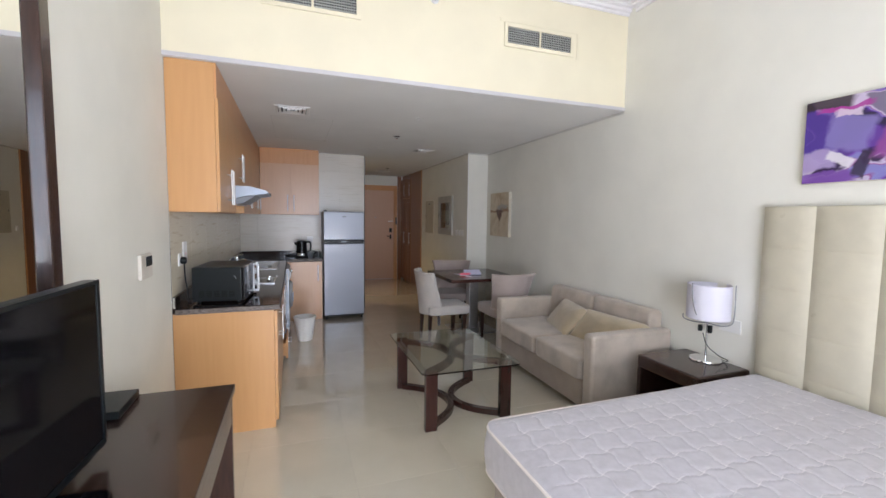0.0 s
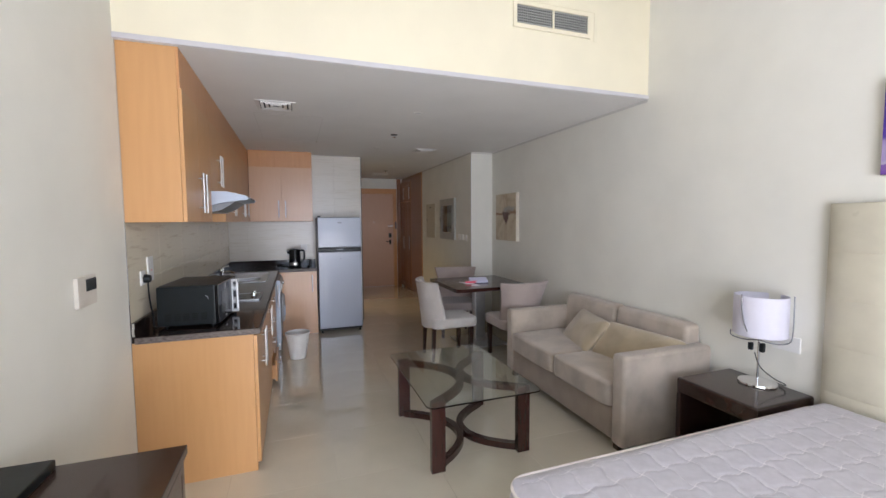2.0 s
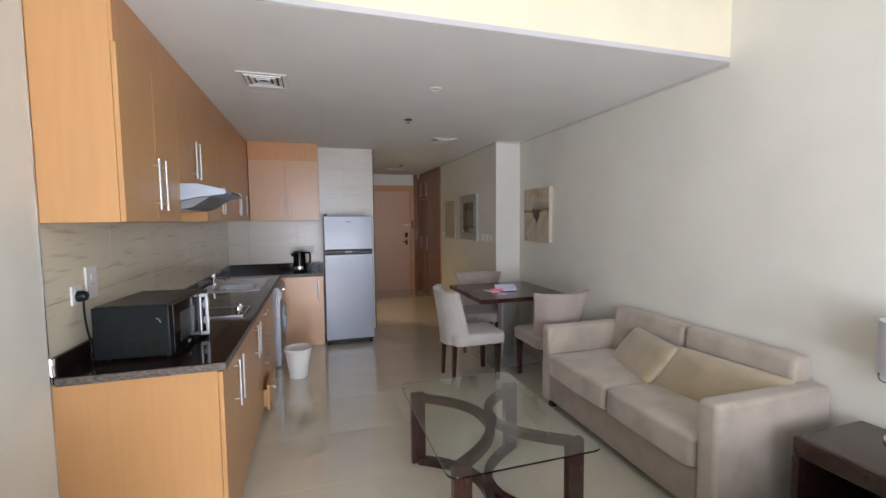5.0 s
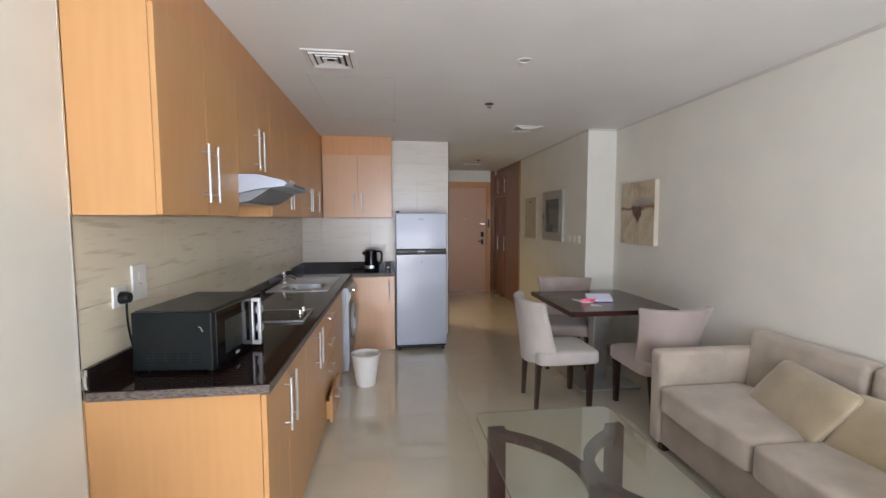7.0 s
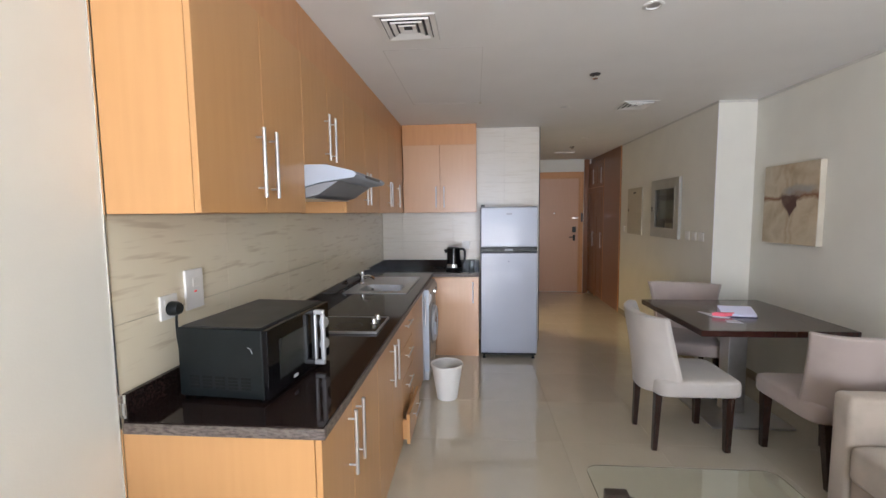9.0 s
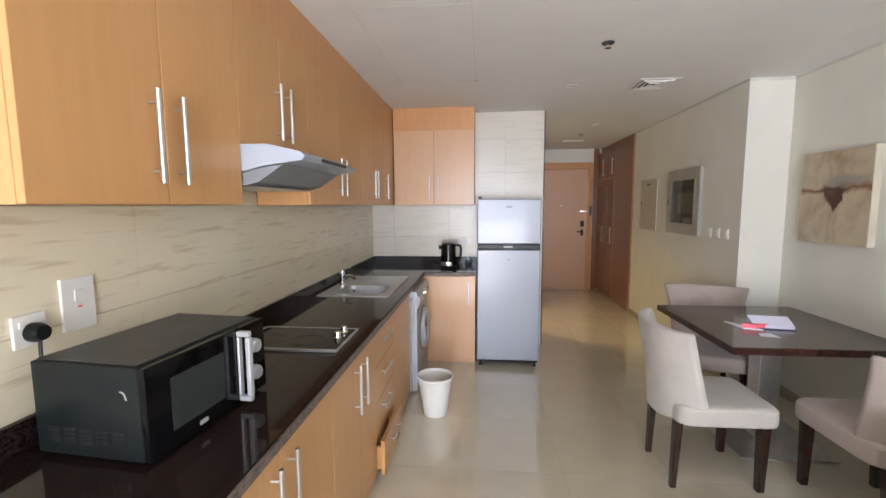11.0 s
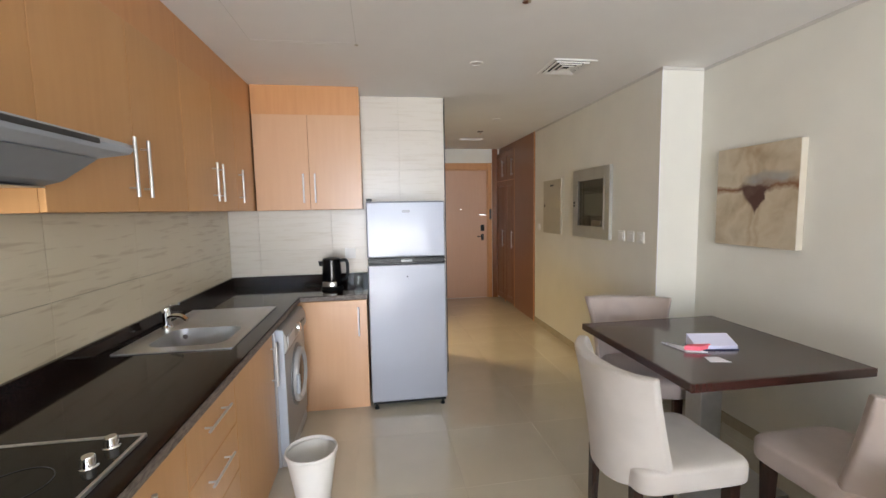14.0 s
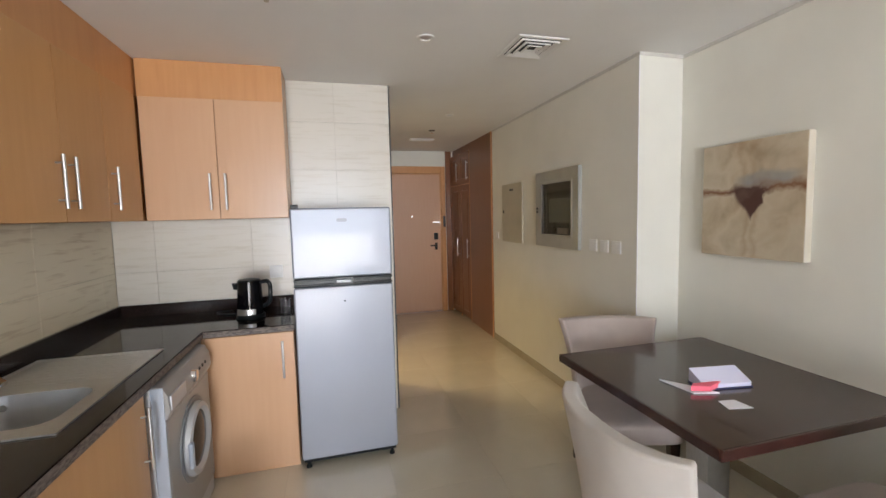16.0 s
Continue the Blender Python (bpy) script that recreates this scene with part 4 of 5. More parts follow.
part("rim", lathe([(0.1225, 0.272), (0.1275, 0.272), (0.133, 0.278), (0.132, 0.292), (0.127, 0.294), (0.1225, 0.288)], 40, (0.865, 2.185, 0)), WHITEP, t)

# ---- things: dining area ----
t = thing("dining_table", (3.025, 2.06, 0), label="square dark wenge dining table on a steel pedestal", category="dining table")
part("tabletop", box(2.548, 3.480, 1.581, 2.538, 0.7172, 0.757, 0.002), DARKW, t)
part("edge_band", boxes((2.540, 3.488, 1.573, 1.5805, 0.717, 0.7565), (2.540, 3.488, 2.5385, 2.546, 0.717, 0.7565), (2.540, 2.5475, 1.581, 2.538, 0.717, 0.7565), (3.4805, 3.488, 1.581, 2.538, 0.717, 0.7565), bev=0.002, seg=1), MAHOG, t, "reddish mahogany edge band")
part("pedestal", box(2.960, 3.090, 2.000, 2.120, 0.016, 0.702, 0.006), STEEL, t, "brushed steel pedestal column")
part("top_plate", box(2.80, 3.25, 1.84, 2.28, 0.702, 0.7165, 0.003, 1), BLACKP, t)
part("base_plate", box(2.745, 3.300, 1.78, 2.34, 0.0, 0.015, 0.004), STEEL, t, "flat steel base plate")


def dining_chair(fabric, label, loc, rz, group="chairs round the dining table"):
    """A chair that faces +x, its origin on the floor under the seat."""
    t = thing("dining_chair", loc, rz, label, "dining chair", group, absolute=False)
    part("seat", superbox(0.050, 0, 0.412, 0.260, 0.234, 0.062, 0.34, 0.26, 48, 20, 0.006), fabric, t)
    b = bmesh.new()
    nu, nv = 22, 14
    def shell(u, v, off):
        y = u * (0.230 + 0.070 * v ** 2)
        x = -0.262 + 0.19 * abs(u) ** 2.8 * (1 - 0.42 * v) - 0.058 * v ** 1.3
        z = 0.362 + 0.030 * abs(u) ** 4 - 0.010 * (1 - abs(u)) + (0.515 - 0.030 * abs(u) ** 3) * v
        return (x + off * (1 - 0.35 * abs(u) ** 2), y * (1 - 0.10 * (off > 0)), z)
    sides = []
    for off in (0.0, 0.062):
        sides.append([[b.verts.new(shell(-1 + 2 * i / nu, j / nv, off)) for i in range(nu + 1)] for j in range(nv + 1)])
    for s, g in enumerate(sides):
        for j in range(nv):
            for i in range(nu):
                q = (g[j][i], g[j][i + 1], g[j + 1][i + 1], g[j + 1][i])
                b.faces.new(q if s else tuple(reversed(q)))
    A, B = sides
    for j in range(nv):
        b.faces.new((A[j][0], B[j][0], B[j + 1][0], A[j + 1][0]))
        b.faces.new((B[j][nu], A[j][nu], A[j + 1][nu], B[j + 1][nu]))
    for i in range(nu):
        b.faces.new((A[nv][i], B[nv][i], B[nv][i + 1], A[nv][i + 1]))
        b.faces.new((B[0][i], A[0][i], A[0][i + 1], B[0][i + 1]))
    bmesh.ops.recalc_face_normals(b, faces=b.faces)
    rimedges = [e for e in b.edges if len(e.link_faces) == 2 and e.calc_face_angle(0) > 0.9]
    bmesh.ops.bevel(b, geom=rimedges, offset=0.014, segments=3, profile=0.5, affect='EDGES')
    part("backrest", b, fabric, t, angle=60)
    for sy in (-1, 1):
        pts = [shell(sy * 1.0, v, 0.030) for v in (0.0, 0.3, 0.6, 0.9)]
        pts = [(x + 0.008, y * 1.004, z) for x, y, z in pts]
        part("piping", tube(pts, 0.004, 6), fabric, t)
    for x, y, r in ((0.235, 0.185, 0.024), (0.235, -0.185, 0.024), (-0.185, 0.165, 0.020), (-0.185, -0.165, 0.020)):
        lean = -0.03 if x < 0 else 0.0
        lg = rod((x + lean, y, 0), (x, y, 0.365), r * 1.0, r * 1.45, 4)
        bmesh.ops.rotate(lg, cent=(x, y, 0.2), matrix=Matrix.Rotation(radians(45), 3, 'Z'), verts=lg.verts)
        part("leg", lg, DARKW, t)
    return t


dining_chair(CHAIRL, "cream upholstered dining chair with dark legs beside the table", (2.440, 1.68, 0), 0)
dining_chair(CHAIRP, "taupe upholstered dining chair between the table and the sofa", (3.140, 1.350, 0), 91)
dining_chair(CHAIRP, "taupe upholstered dining chair at the far side of the table", (2.905, 2.525, 0), -108)

t = thing("booklet", (2.985, 1.985, 0.757), rz=-9, label="white booklet with a navy cover propped open on the table", category="book", absolute=False)
wedge = slab(round_rect(-0.108, 0.112, -0.055, 0.040, 0.003), 0.0, 0.020)
for v in wedge.verts:
    v.co.z = 0.006 + v.co.z * (0.8 + 2.0 * (v.co.y + 0.055) / 0.095)
part("page_block", wedge, LILAC, t)
part("cover", slab(round_rect(-0.112, 0.116, -0.060, 0.040, 0.003), 0.0005, 0.0055), NAVY, t)
single("pink_leaflet", slab([(2.80, 1.945), (2.87, 1.915), (2.955, 1.945), (2.945, 1.953), (2.83, 1.965)], 0.7645, 0.787, 0.002), PINK, "folded pink leaflet on the dining table", "leaflet")
single("paper_sheet", slab([(2.775, 2.09), (2.80, 1.93), (2.90, 1.90), (2.845, 1.99)], 0.7578, 0.7638), PAPER, "white paper sheet under the pink leaflet", "paper")
single("white_card", slab([(2.835, 1.849), (2.901, 1.838), (2.908, 1.762), (2.811, 1.783)][::-1], 0.7578, 0.7595), PAPER, "small white card on the dining table", "card")


def wall_art(name, x, y0, y1, z0, z1, th, material, label):
    t = thing(name, (x - th / 2, (y0 + y1) / 2, (z0 + z1) / 2), label=label, category="painting")
    part("canvas", box(x - th, x - 0.001, y0, y1, z0, z1, 0.003), CANVASW, t)
    part("picture", box(x - th - 0.0015, x - th - 0.0003, y0 + 0.003, y1 - 0.003, z0 + 0.003, z1 - 0.003), material, t)
    return t


wall_art("painting", RW, 2.042, 2.612, 1.250, 1.876, 0.045, RUST, "square canvas with a rust brown abstract shape on cream")
wall_art("painting", RW, -2.28, -1.475, 1.728, 2.190, 0.035, PURPLE, "wide purple abstract canvas above the headboard")

# panels on the corridor wall
t = thing("distribution_board", (CW, 4.705, 1.209), label="flat beige steel distribution board door", category="electrical panel")
part("door", box(CW - 0.012, CW - 0.0005, 4.455, 4.957, 1.209, 1.829, 0.003), PANELM, t)
part("lock", box(CW - 0.018, CW - 0.0125, 4.90, 4.925, 1.52, 1.55, 0.002, 1), BLACKP, t)
part("label_plate", box(CW - 0.0145, CW - 0.0125, 4.66, 4.75, 1.755, 1.775), DGREY, t)
t = thing("meter_cabinet", (CW, 3.78, 1.218), label="aluminium framed meter cabinet with a glass window", category="meter cabinet")
part("frame", boxes((CW - 0.030, CW - 0.0005, 3.437, 3.530, 1.218, 1.876), (CW - 0.030, CW - 0.0005, 4.020, 4.126, 1.218, 1.876), (CW - 0.030, CW - 0.0005, 3.530, 4.020, 1.218, 1.325),
                    (CW - 0.030, CW - 0.0005, 3.530, 4.020, 1.770, 1.876)), ALU, t)
part("inner_frame", boxes((CW - 0.036, CW - 0.0305, 3.515, 3.535, 1.31, 1.785), (CW - 0.036, CW - 0.0305, 4.01, 4.03, 1.31, 1.785), (CW - 0.036, CW - 0.0305, 3.5355, 4.0095, 1.31, 1.33),
                          (CW - 0.036, CW - 0.0305, 3.5355, 4.0095, 1.765, 1.785), bev=0.002, seg=1), ALU, t)
part("back_panel", box(CW - 0.006, CW - 0.0005, 3.531, 4.019, 1.326, 1.769), METERB, t)
part("meter", box(CW - 0.020, CW - 0.0065, 3.56, 3.90, 1.43, 1.635, 0.004), METERG, t)
part("meter_box", box(CW - 0.022, CW - 0.0065, 3.60, 3.76, 1.335, 1.385, 0.005), PANELM, t)
part("rail", box(CW - 0.014, CW - 0.0065, 3.54, 4.01, 1.66, 1.70, 0.002, 1), BLACKP, t)
part("pipe", rod((CW - 0.015, 3.95, 1.33), (CW - 0.015, 3.95, 1.76), 0.007), METERG, t)
part("valve", boxes((CW - 0.018, CW - 0.0065, 3.80, 3.84, 1.34, 1.45), bev=0.003, seg=1), BLACKP, t)
part("pane", box(CW - 0.029, CW - 0.025, 3.5305, 4.0195, 1.3255, 1.7695), PANE, t)
part("lock", boxes((CW - 0.042, CW - 0.0305, 4.075, 4.095, 1.545, 1.565), (CW - 0.042, CW - 0.0305, 4.075, 4.095, 1.515, 1.535), bev=0.003, seg=1), DGREY, t)
for k in range(3):
    y = 3.019 + k * 0.130
    t = thing("wall_switch", (CW, y, 1.267), label="white square light switch in a row of three", category="wall switch", group="light switches in a row")
    part("plate", box(CW - 0.010, CW - 0.0005, y - 0.045, y + 0.045, 1.226, 1.312, 0.003), WHITEP, t)
    part("rocker", box(CW - 0.014, CW - 0.0105, y - 0.028, y + 0.028, 1.243, 1.296, 0.002, 1), WHITEP, t)
t = thing("wall_switch", (CW, 5.12, 1.27), label="small white bell switch near the wardrobe", category="wall switch")
part("plate", box(CW - 0.010, CW - 0.0005, 5.085, 5.155, 1.23, 1.305, 0.003), WHITEP, t)

# wardrobe
WT = LC - 0.002
t = thing("wardrobe", (3.47, 6.08, 0), label="built-in brown wooden wardrobe with tall and upper panelled doors", category="wardrobe")
part("body", box(CW + 0.022, RW + 0.098, 5.268, EY - 0.002, 0, WT), WOODW, t)
part("side_panel", box(CW - 0.004, CW + 0.021, 5.268, 6.095, 0.0, WT, 0.002, 1), WOODW, t)
part("top_fascia", box(CW - 0.004, CW + 0.021, 6.096, EY - 0.002, 2.40, WT, 0.002, 1), WOODW, t)
part("edge_strip", box(CW - 0.010, CW - 0.0045, 5.268, 5.30, 0.0, WT, 0.001, 1), WOODF, t)
part("end_filler", box(3.128, CW - 0.040, EY - 0.030, EY - 0.0215, 0.0, WT, 0.001, 1), WOODW, t)
turned = boxes((-0.002, 0.012, 0.003, 0.021, 0.0, 2.40), (-0.002, 0.012, 0.771, 0.793, 0.0, 2.40), (-0.002, 0.012, 0.3945, 0.3985, 0.0, 2.40), (-0.002, 0.012, 0.0215, 0.7705, 1.941, 1.949), bev=0.001, seg=1)
front = new("door_front", finish(turned, "door_front", WOODF))
front.parent = t
front.location = Vector((CW, 6.097, 0)) - OFF[t]
front.rotation_euler[2] = radians(4.0)
OFF[front] = Vector((CW, 6.097, 0))
for y0, y1 in ((6.120, 6.4905), (6.4965, 6.866)):
    for z0, z1, h0, h1 in ((0.04, 1.94, 0.90, 1.17), (1.95, 2.39, 2.00, 2.26)):
        part("wardrobe_door", boxes((CW - 0.004, CW + 0.014, y0, y0 + 0.068, z0, z1), (CW - 0.004, CW + 0.014, y1 - 0.068, y1, z0, z1), (CW - 0.004, CW + 0.014, y0 + 0.0685, y1 - 0.0685, z0, z0 + 0.075),
                                    (CW - 0.004, CW + 0.014, y0 + 0.0685, y1 - 0.0685, z1 - 0.075, z1), bev=0.003, seg=2), WOODW, front)
        part("raised_panel", box(CW - 0.002, CW + 0.012, y0 + 0.080, y1 - 0.080, z0 + 0.087, z1 - 0.087, 0.009, 3), WOODW, front)
        part("recess_panel", box(CW + 0.004, CW + 0.010, y0 + 0.069, y1 - 0.069, z0 + 0.0755, z1 - 0.0755), WOODW, front)
        bm = rod((CW - 0.034, y0 + 0.035, h0), (CW - 0.034, y0 + 0.035, h1), 0.006)
        for z in (h0 + 0.03, h1 - 0.03):
            rod((CW - 0.004, y0 + 0.035, z), (CW - 0.034, y0 + 0.035, z), 0.004, bm=bm, seg=8)
        part("handle", bm, STEEL, front)

# entrance door
t = struct("door_1", box(2.155, 3.052, EY + 0.022, EY + 0.062, 0.004, 2.150, 0.002, 1), WOODD, "pale brown veneered entrance door, closed")
part("door_frame", boxes((2.092, 2.152, EY - 0.020, EY + 0.10, 0.0, 2.260), (3.055, 3.124, EY - 0.020, EY + 0.10, 0.0, 2.260), (2.153, 3.054, EY - 0.020, EY + 0.10, 2.153, 2.260), bev=0.003, seg=1), WOODF, t)
part("door_stop", boxes((3.042, 3.0545, EY + 0.004, EY + 0.0215, 0.0, 2.152), (2.1525, 3.041, EY + 0.004, EY + 0.0215, 2.140, 2.152)), WOODF, t)
part("card_lock", box(2.935, 2.998, EY - 0.004, EY + 0.0215, 1.135, 1.240, 0.006), BLACKP, t)
part("door_handle", join(rod((2.968, EY + 0.0215, 1.045), (2.968, EY - 0.030, 1.045), 0.012), box(2.865, 2.978, EY - 0.042, EY - 0.026, 1.035, 1.056, 0.006)), BLACKP, t)
part("lock_plate", box(2.945, 2.990, EY + 0.010, EY + 0.0215, 0.975, 1.085, 0.006), BLACKP, t)
part("door_guard", boxes((2.915, 3.036, EY + 0.008, EY + 0.0215, 1.395, 1.415), bev=0.003, seg=1), CHROME, t)
part("door_viewer", rod((2.60, EY + 0.0215, 1.5), (2.60, EY + 0.012, 1.5), 0.012), CHROME, t)
single("intercom", box(3.078, 3.112, EY - 0.042, EY - 0.0205, 1.33, 1.50, 0.004), DGREY, "small dark access panel on the entrance door frame", "intercom")

# ---- things: ceiling ----


def square_diffuser(x0, x1, y0, y1, label, group):
    z = LC - 0.0005
    t = thing("ceiling_vent", ((x0 + x1) / 2, (y0 + y1) / 2, z), label=label, category="air vent", group=group)
    n = 4
    cx, cy, hx, hy = (x0 + x1) / 2, (y0 + y1) / 2, (x1 - x0) / 2, (y1 - y0) / 2
    part("backing", box(x0 + 0.03, x1 - 0.03, y0 + 0.03, y1 - 0.03, z - 0.003, z), INNER, t)
    for k in range(n):
        s0, s1 = 1 - k * 0.235, 1 - k * 0.235 - (0.20 if k == 0 else 0.15)
        za, zb = z - 0.004 - 0.001 * k, z - 0.014 + (0.006 if k == 0 else 0)
        b = bmesh.new()
        o = [b.verts.new((cx + sx * hx * s0, cy + sy * hy * s0, za if k else z - 0.001)) for sx, sy in ((-1, -1), (1, -1), (1, 1), (-1, 1))]
        m = [b.verts.new((cx + sx * hx * (s0 * 0.97), cy + sy * hy * (s0 * 0.97), zb)) for sx, sy in ((-1, -1), (1, -1), (1, 1), (-1, 1))]
        i = [b.verts.new((cx + sx * hx * s1, cy + sy * hy * s1, z - 0.004)) for sx, sy in ((-1, -1), (1, -1), (1, 1), (-1, 1))]
        for p, q in ((o, m), (m, i)):
            for j in range(4):
                b.faces.new((p[j], p[(j + 1) % 4], q[(j + 1) % 4], q[j]))
        bmesh.ops.recalc_face_normals(b, faces=b.faces)
        part("frame" if k == 0 else "louvre", b, WHITEP, t)
    return t


square_diffuser(0.600, 0.910, 0.950, 1.262, "white square ceiling air diffuser over the hob", "square ceiling vents")
square_diffuser(2.415, 2.725, 2.738, 3.060, "white square ceiling air diffuser over the dining table", "square ceiling vents")
t = thing("ceiling_vent", (2.56, 5.93, LC), label="white slotted ceiling vent in the corridor", category="air vent")
part("frame", boxes((2.41, 2.72, 5.87, 5.89, LC - 0.010, LC - 0.0005), (2.41, 2.72, 5.97, 5.99, LC - 0.010, LC - 0.0005), (2.41, 2.43, 5.89, 5.97, LC - 0.010, LC - 0.0005), (2.70, 2.72, 5.89, 5.97, LC - 0.010, LC - 0.0005)), WHITEP, t)
part("backing", box(2.43, 2.70, 5.89, 5.97, LC - 0.003, LC - 0.0005), INNER, t)
for k in range(3):
    part("slat", box(2.431, 2.699, 5.90 + k * 0.025, 5.908 + k * 0.025, LC - 0.010, LC - 0.0035), WHITEP, t)
for x, y, g in ((1.952, 1.976, 0), (2.555, 5.345, 0)):
    t = thing("sprinkler", (x, y, LC), label="small recessed ceiling sprinkler head", category="sprinkler", group="ceiling sprinklers")
    part("plate", lathe([(0.038, -0.0005), (0.036, -0.006), (0.018, -0.008), (0.016, -0.0005)], 24, (x, y, LC)), DGREY, t)
    part("head", lathe([(0.010, -0.0005), (0.010, -0.024), (0.020, -0.028), (0.020, -0.032), (0, -0.034)], 16, (x, y, LC)), CHROME, t)
for x, y in ((1.944, 0.985), (1.930, 2.890), (2.555, 4.6)):
    t = thing("downlight", (x, y, LC), label="small round recessed downlight, switched off", category="downlight", group="ceiling downlights")
    part("ring", lathe([(0.047, -0.0005), (0.046, -0.005), (0.034, -0.007), (0.031, -0.001)], 28, (x, y, LC)), WHITEP, t)
    part("lamp", lathe([(0.030, -0.0012), (0.020, -0.0035), (0, -0.004)], 24, (x, y, LC)), STEEL, t)
single("access_panel", boxes((0.555, 1.150, 1.400, 1.402, LC - 0.0018, LC - 0.0005), (0.555, 1.150, 2.640, 2.643, LC - 0.0018, LC - 0.0005),
                             (0.555, 0.558, 1.403, 2.640, LC - 0.0018, LC - 0.0005), (1.147, 1.150, 1.403, 2.640, LC - 0.0018, LC - 0.0005)), HATCH, "flush ceiling access hatch outline", "access hatch")
single("hatch_latch", lathe([(0, -0.004), (0.010, -0.004), (0.012, -0.0005)], 12, (1.15, 2.655, LC)), PANELM, "small latch at the corner of the ceiling hatch", "latch")


def wall_grille(x0, x1, z0, z1, label):
    t = thing("wall_vent", ((x0 + x1) / 2, -0.01, z0), label=label, category="air vent", group="bulkhead vents")
    y = -0.0005
    f = 0.028
    part("frame", boxes((x0 - f, x1 + f, y - 0.014, y, z0 - f, z0), (x0 - f, x1 + f, y - 0.014, y, z1, z1 + f), (x0 - f, x0, y - 0.014, y, z0, z1), (x1, x1 + f, y - 0.014, y, z0, z1),
                        ((x0 + x1) / 2 - 0.008, (x0 + x1) / 2 + 0.008, y - 0.013, y, z0, z1)), CREAMLIT, t)
    part("backing", box(x0, x1, y - 0.002, y, z0, z1), INNER, t)
    n = int((z1 - z0) / 0.0165)
    for a, b in ((x0, (x0 + x1) / 2 - 0.008), ((x0 + x1) / 2 + 0.008, x1)):
        for k in range(n):
            z = z0 + (k + 0.5) * (z1 - z0) / n
            part("slat", box(a, b, y - 0.012, y - 0.0025, z - 0.0022, z + 0.0022), ALU, t)
        gv = bmesh.new()
        m = int((b - a) / 0.0165)
        for k in range(1, m):
            x = a + k * (b - a) / m
            box(x - 0.0018, x + 0.0018, y - 0.008, y - 0.0025, z0, z1, bm=gv)
        part("vertical_blades", gv, ALU, t)
    return t


wall_grille(2.385, 2.985, 2.912, 3.040, "aluminium double grille in the cream bulkhead")
wall_grille(0.600, 1.190, 2.925, 3.055, "aluminium double grille in the cream bulkhead")
single("grille_plate", boxes((3.05, 3.075, -0.004, -0.0005, 2.87, 3.10), (2.32, 3.05, -0.004, -0.0005, 3.078, 3.10)), CREAMLIT, "cream painted cover plate edge round the bulkhead vent, warm bounced light in its colour", "cover plate")
t = thing("sidewall_sprinkler", (1.77, 0, 3.14), label="sidewall sprinkler on the cream bulkhead", category="sprinkler")
part("plate", rod((1.77, -0.0005, 3.14), (1.77, -0.008, 3.14), 0.035, 0.030, 24), WHITEP, t)
part("head", rod((1.77, -0.0085, 3.14), (1.77, -0.045, 3.14), 0.012, 0.016, 16), DGREY, t)

# ---- things: living and bed area ----
t = thing("thermostat", (0.0, -0.47, 1.19), label="white wall thermostat with a small dark display", category="thermostat")
part("case", box(0.0005, 0.018, -0.578, -0.405, 1.168, 1.298, 0.004), IVORY, t)
part("display", box(0.0185, 0.020, -0.508, -0.412, 1.232, 1.284), LED, t)
part("button", box(0.0185, 0.021, -0.56, -0.53, 1.185, 1.20, 0.001, 1), IVORY, t)

# coffee table
t = thing("coffee_table", (1.955, 0.055, 0), label="glass-topped coffee table on two curved dark mahogany frames", category="coffee table")
gt = part("glass_top", slab(round_rect(1.560, 2.325, -0.475, 0.585, 0.05, 8), 0.453, 0.463, 0.002), GLASS, t)
gt.visible_shadow = False
t.scale = (1, 1, 0.968)


def arc_bar(p, q, sag, z0, z1, w, n=28):
    """A flat curved bar from p to q that bulges by sag along x."""
    b = bmesh.new()
    (px, py), (qx, qy) = p, q
    rows_ = []
    for k in range(n + 1):
        s = k / n
        y = py + (qy - py) * s
        x = px + (qx - px) * s + sag * (1 - abs(2 * s - 1) ** 2.2)
        dy = (qy - py)
        dx = (qx - px) - sag * 2.2 * 2 * math.copysign(abs(2 * s - 1) ** 1.2, 2 * s - 1)
        l = math.hypot(dx, dy)
        nx, ny = dy / l * w / 2, -dx / l * w / 2
        rows_.append([b.verts.new(c) for c in ((x - nx, y - ny, z0), (x + nx, y + ny, z0), (x + nx, y + ny, z1), (x - nx, y - ny, z1))])
    for a, c in zip(rows_, rows_[1:]):
        for k in range(4):
            b.faces.new((a[k], a[(k + 1) % 4], c[(k + 1) % 4], c[k]))
    b.faces.new(rows_[0])
    b.faces.new(rows_[-1])
    bmesh.ops.recalc_face_normals(b, faces=b.faces)
    bmesh.ops.bevel(b, geom=[e for e in b.edges if e.calc_face_angle(0) > 0.8], offset=0.003, segments=2, profile=0.5, affect='EDGES')
    return b


for (xa, ya), (xb, yb), sag in (((1.640, 0.420), (1.650, -0.375), 0.285), ((2.255, 0.380), (2.250, -0.345), -0.285)):
    for (x, y), s in (((xa, ya), 1), ((xb, yb), -1)):
        part("upright", box(x - 0.044, x + 0.044, y - 0.022, y + 0.022, 0.0, 0.452, 0.004), MAHOG, t)
    for z0, z1, nm in ((0.0, 0.045, "lower_arc"), (0.408, 0.450, "upper_arc")):
        part(nm, arc_bar((xa, ya - 0.019), (xb, yb + 0.019), sag, z0, z1, 0.048), MAHOG, t)

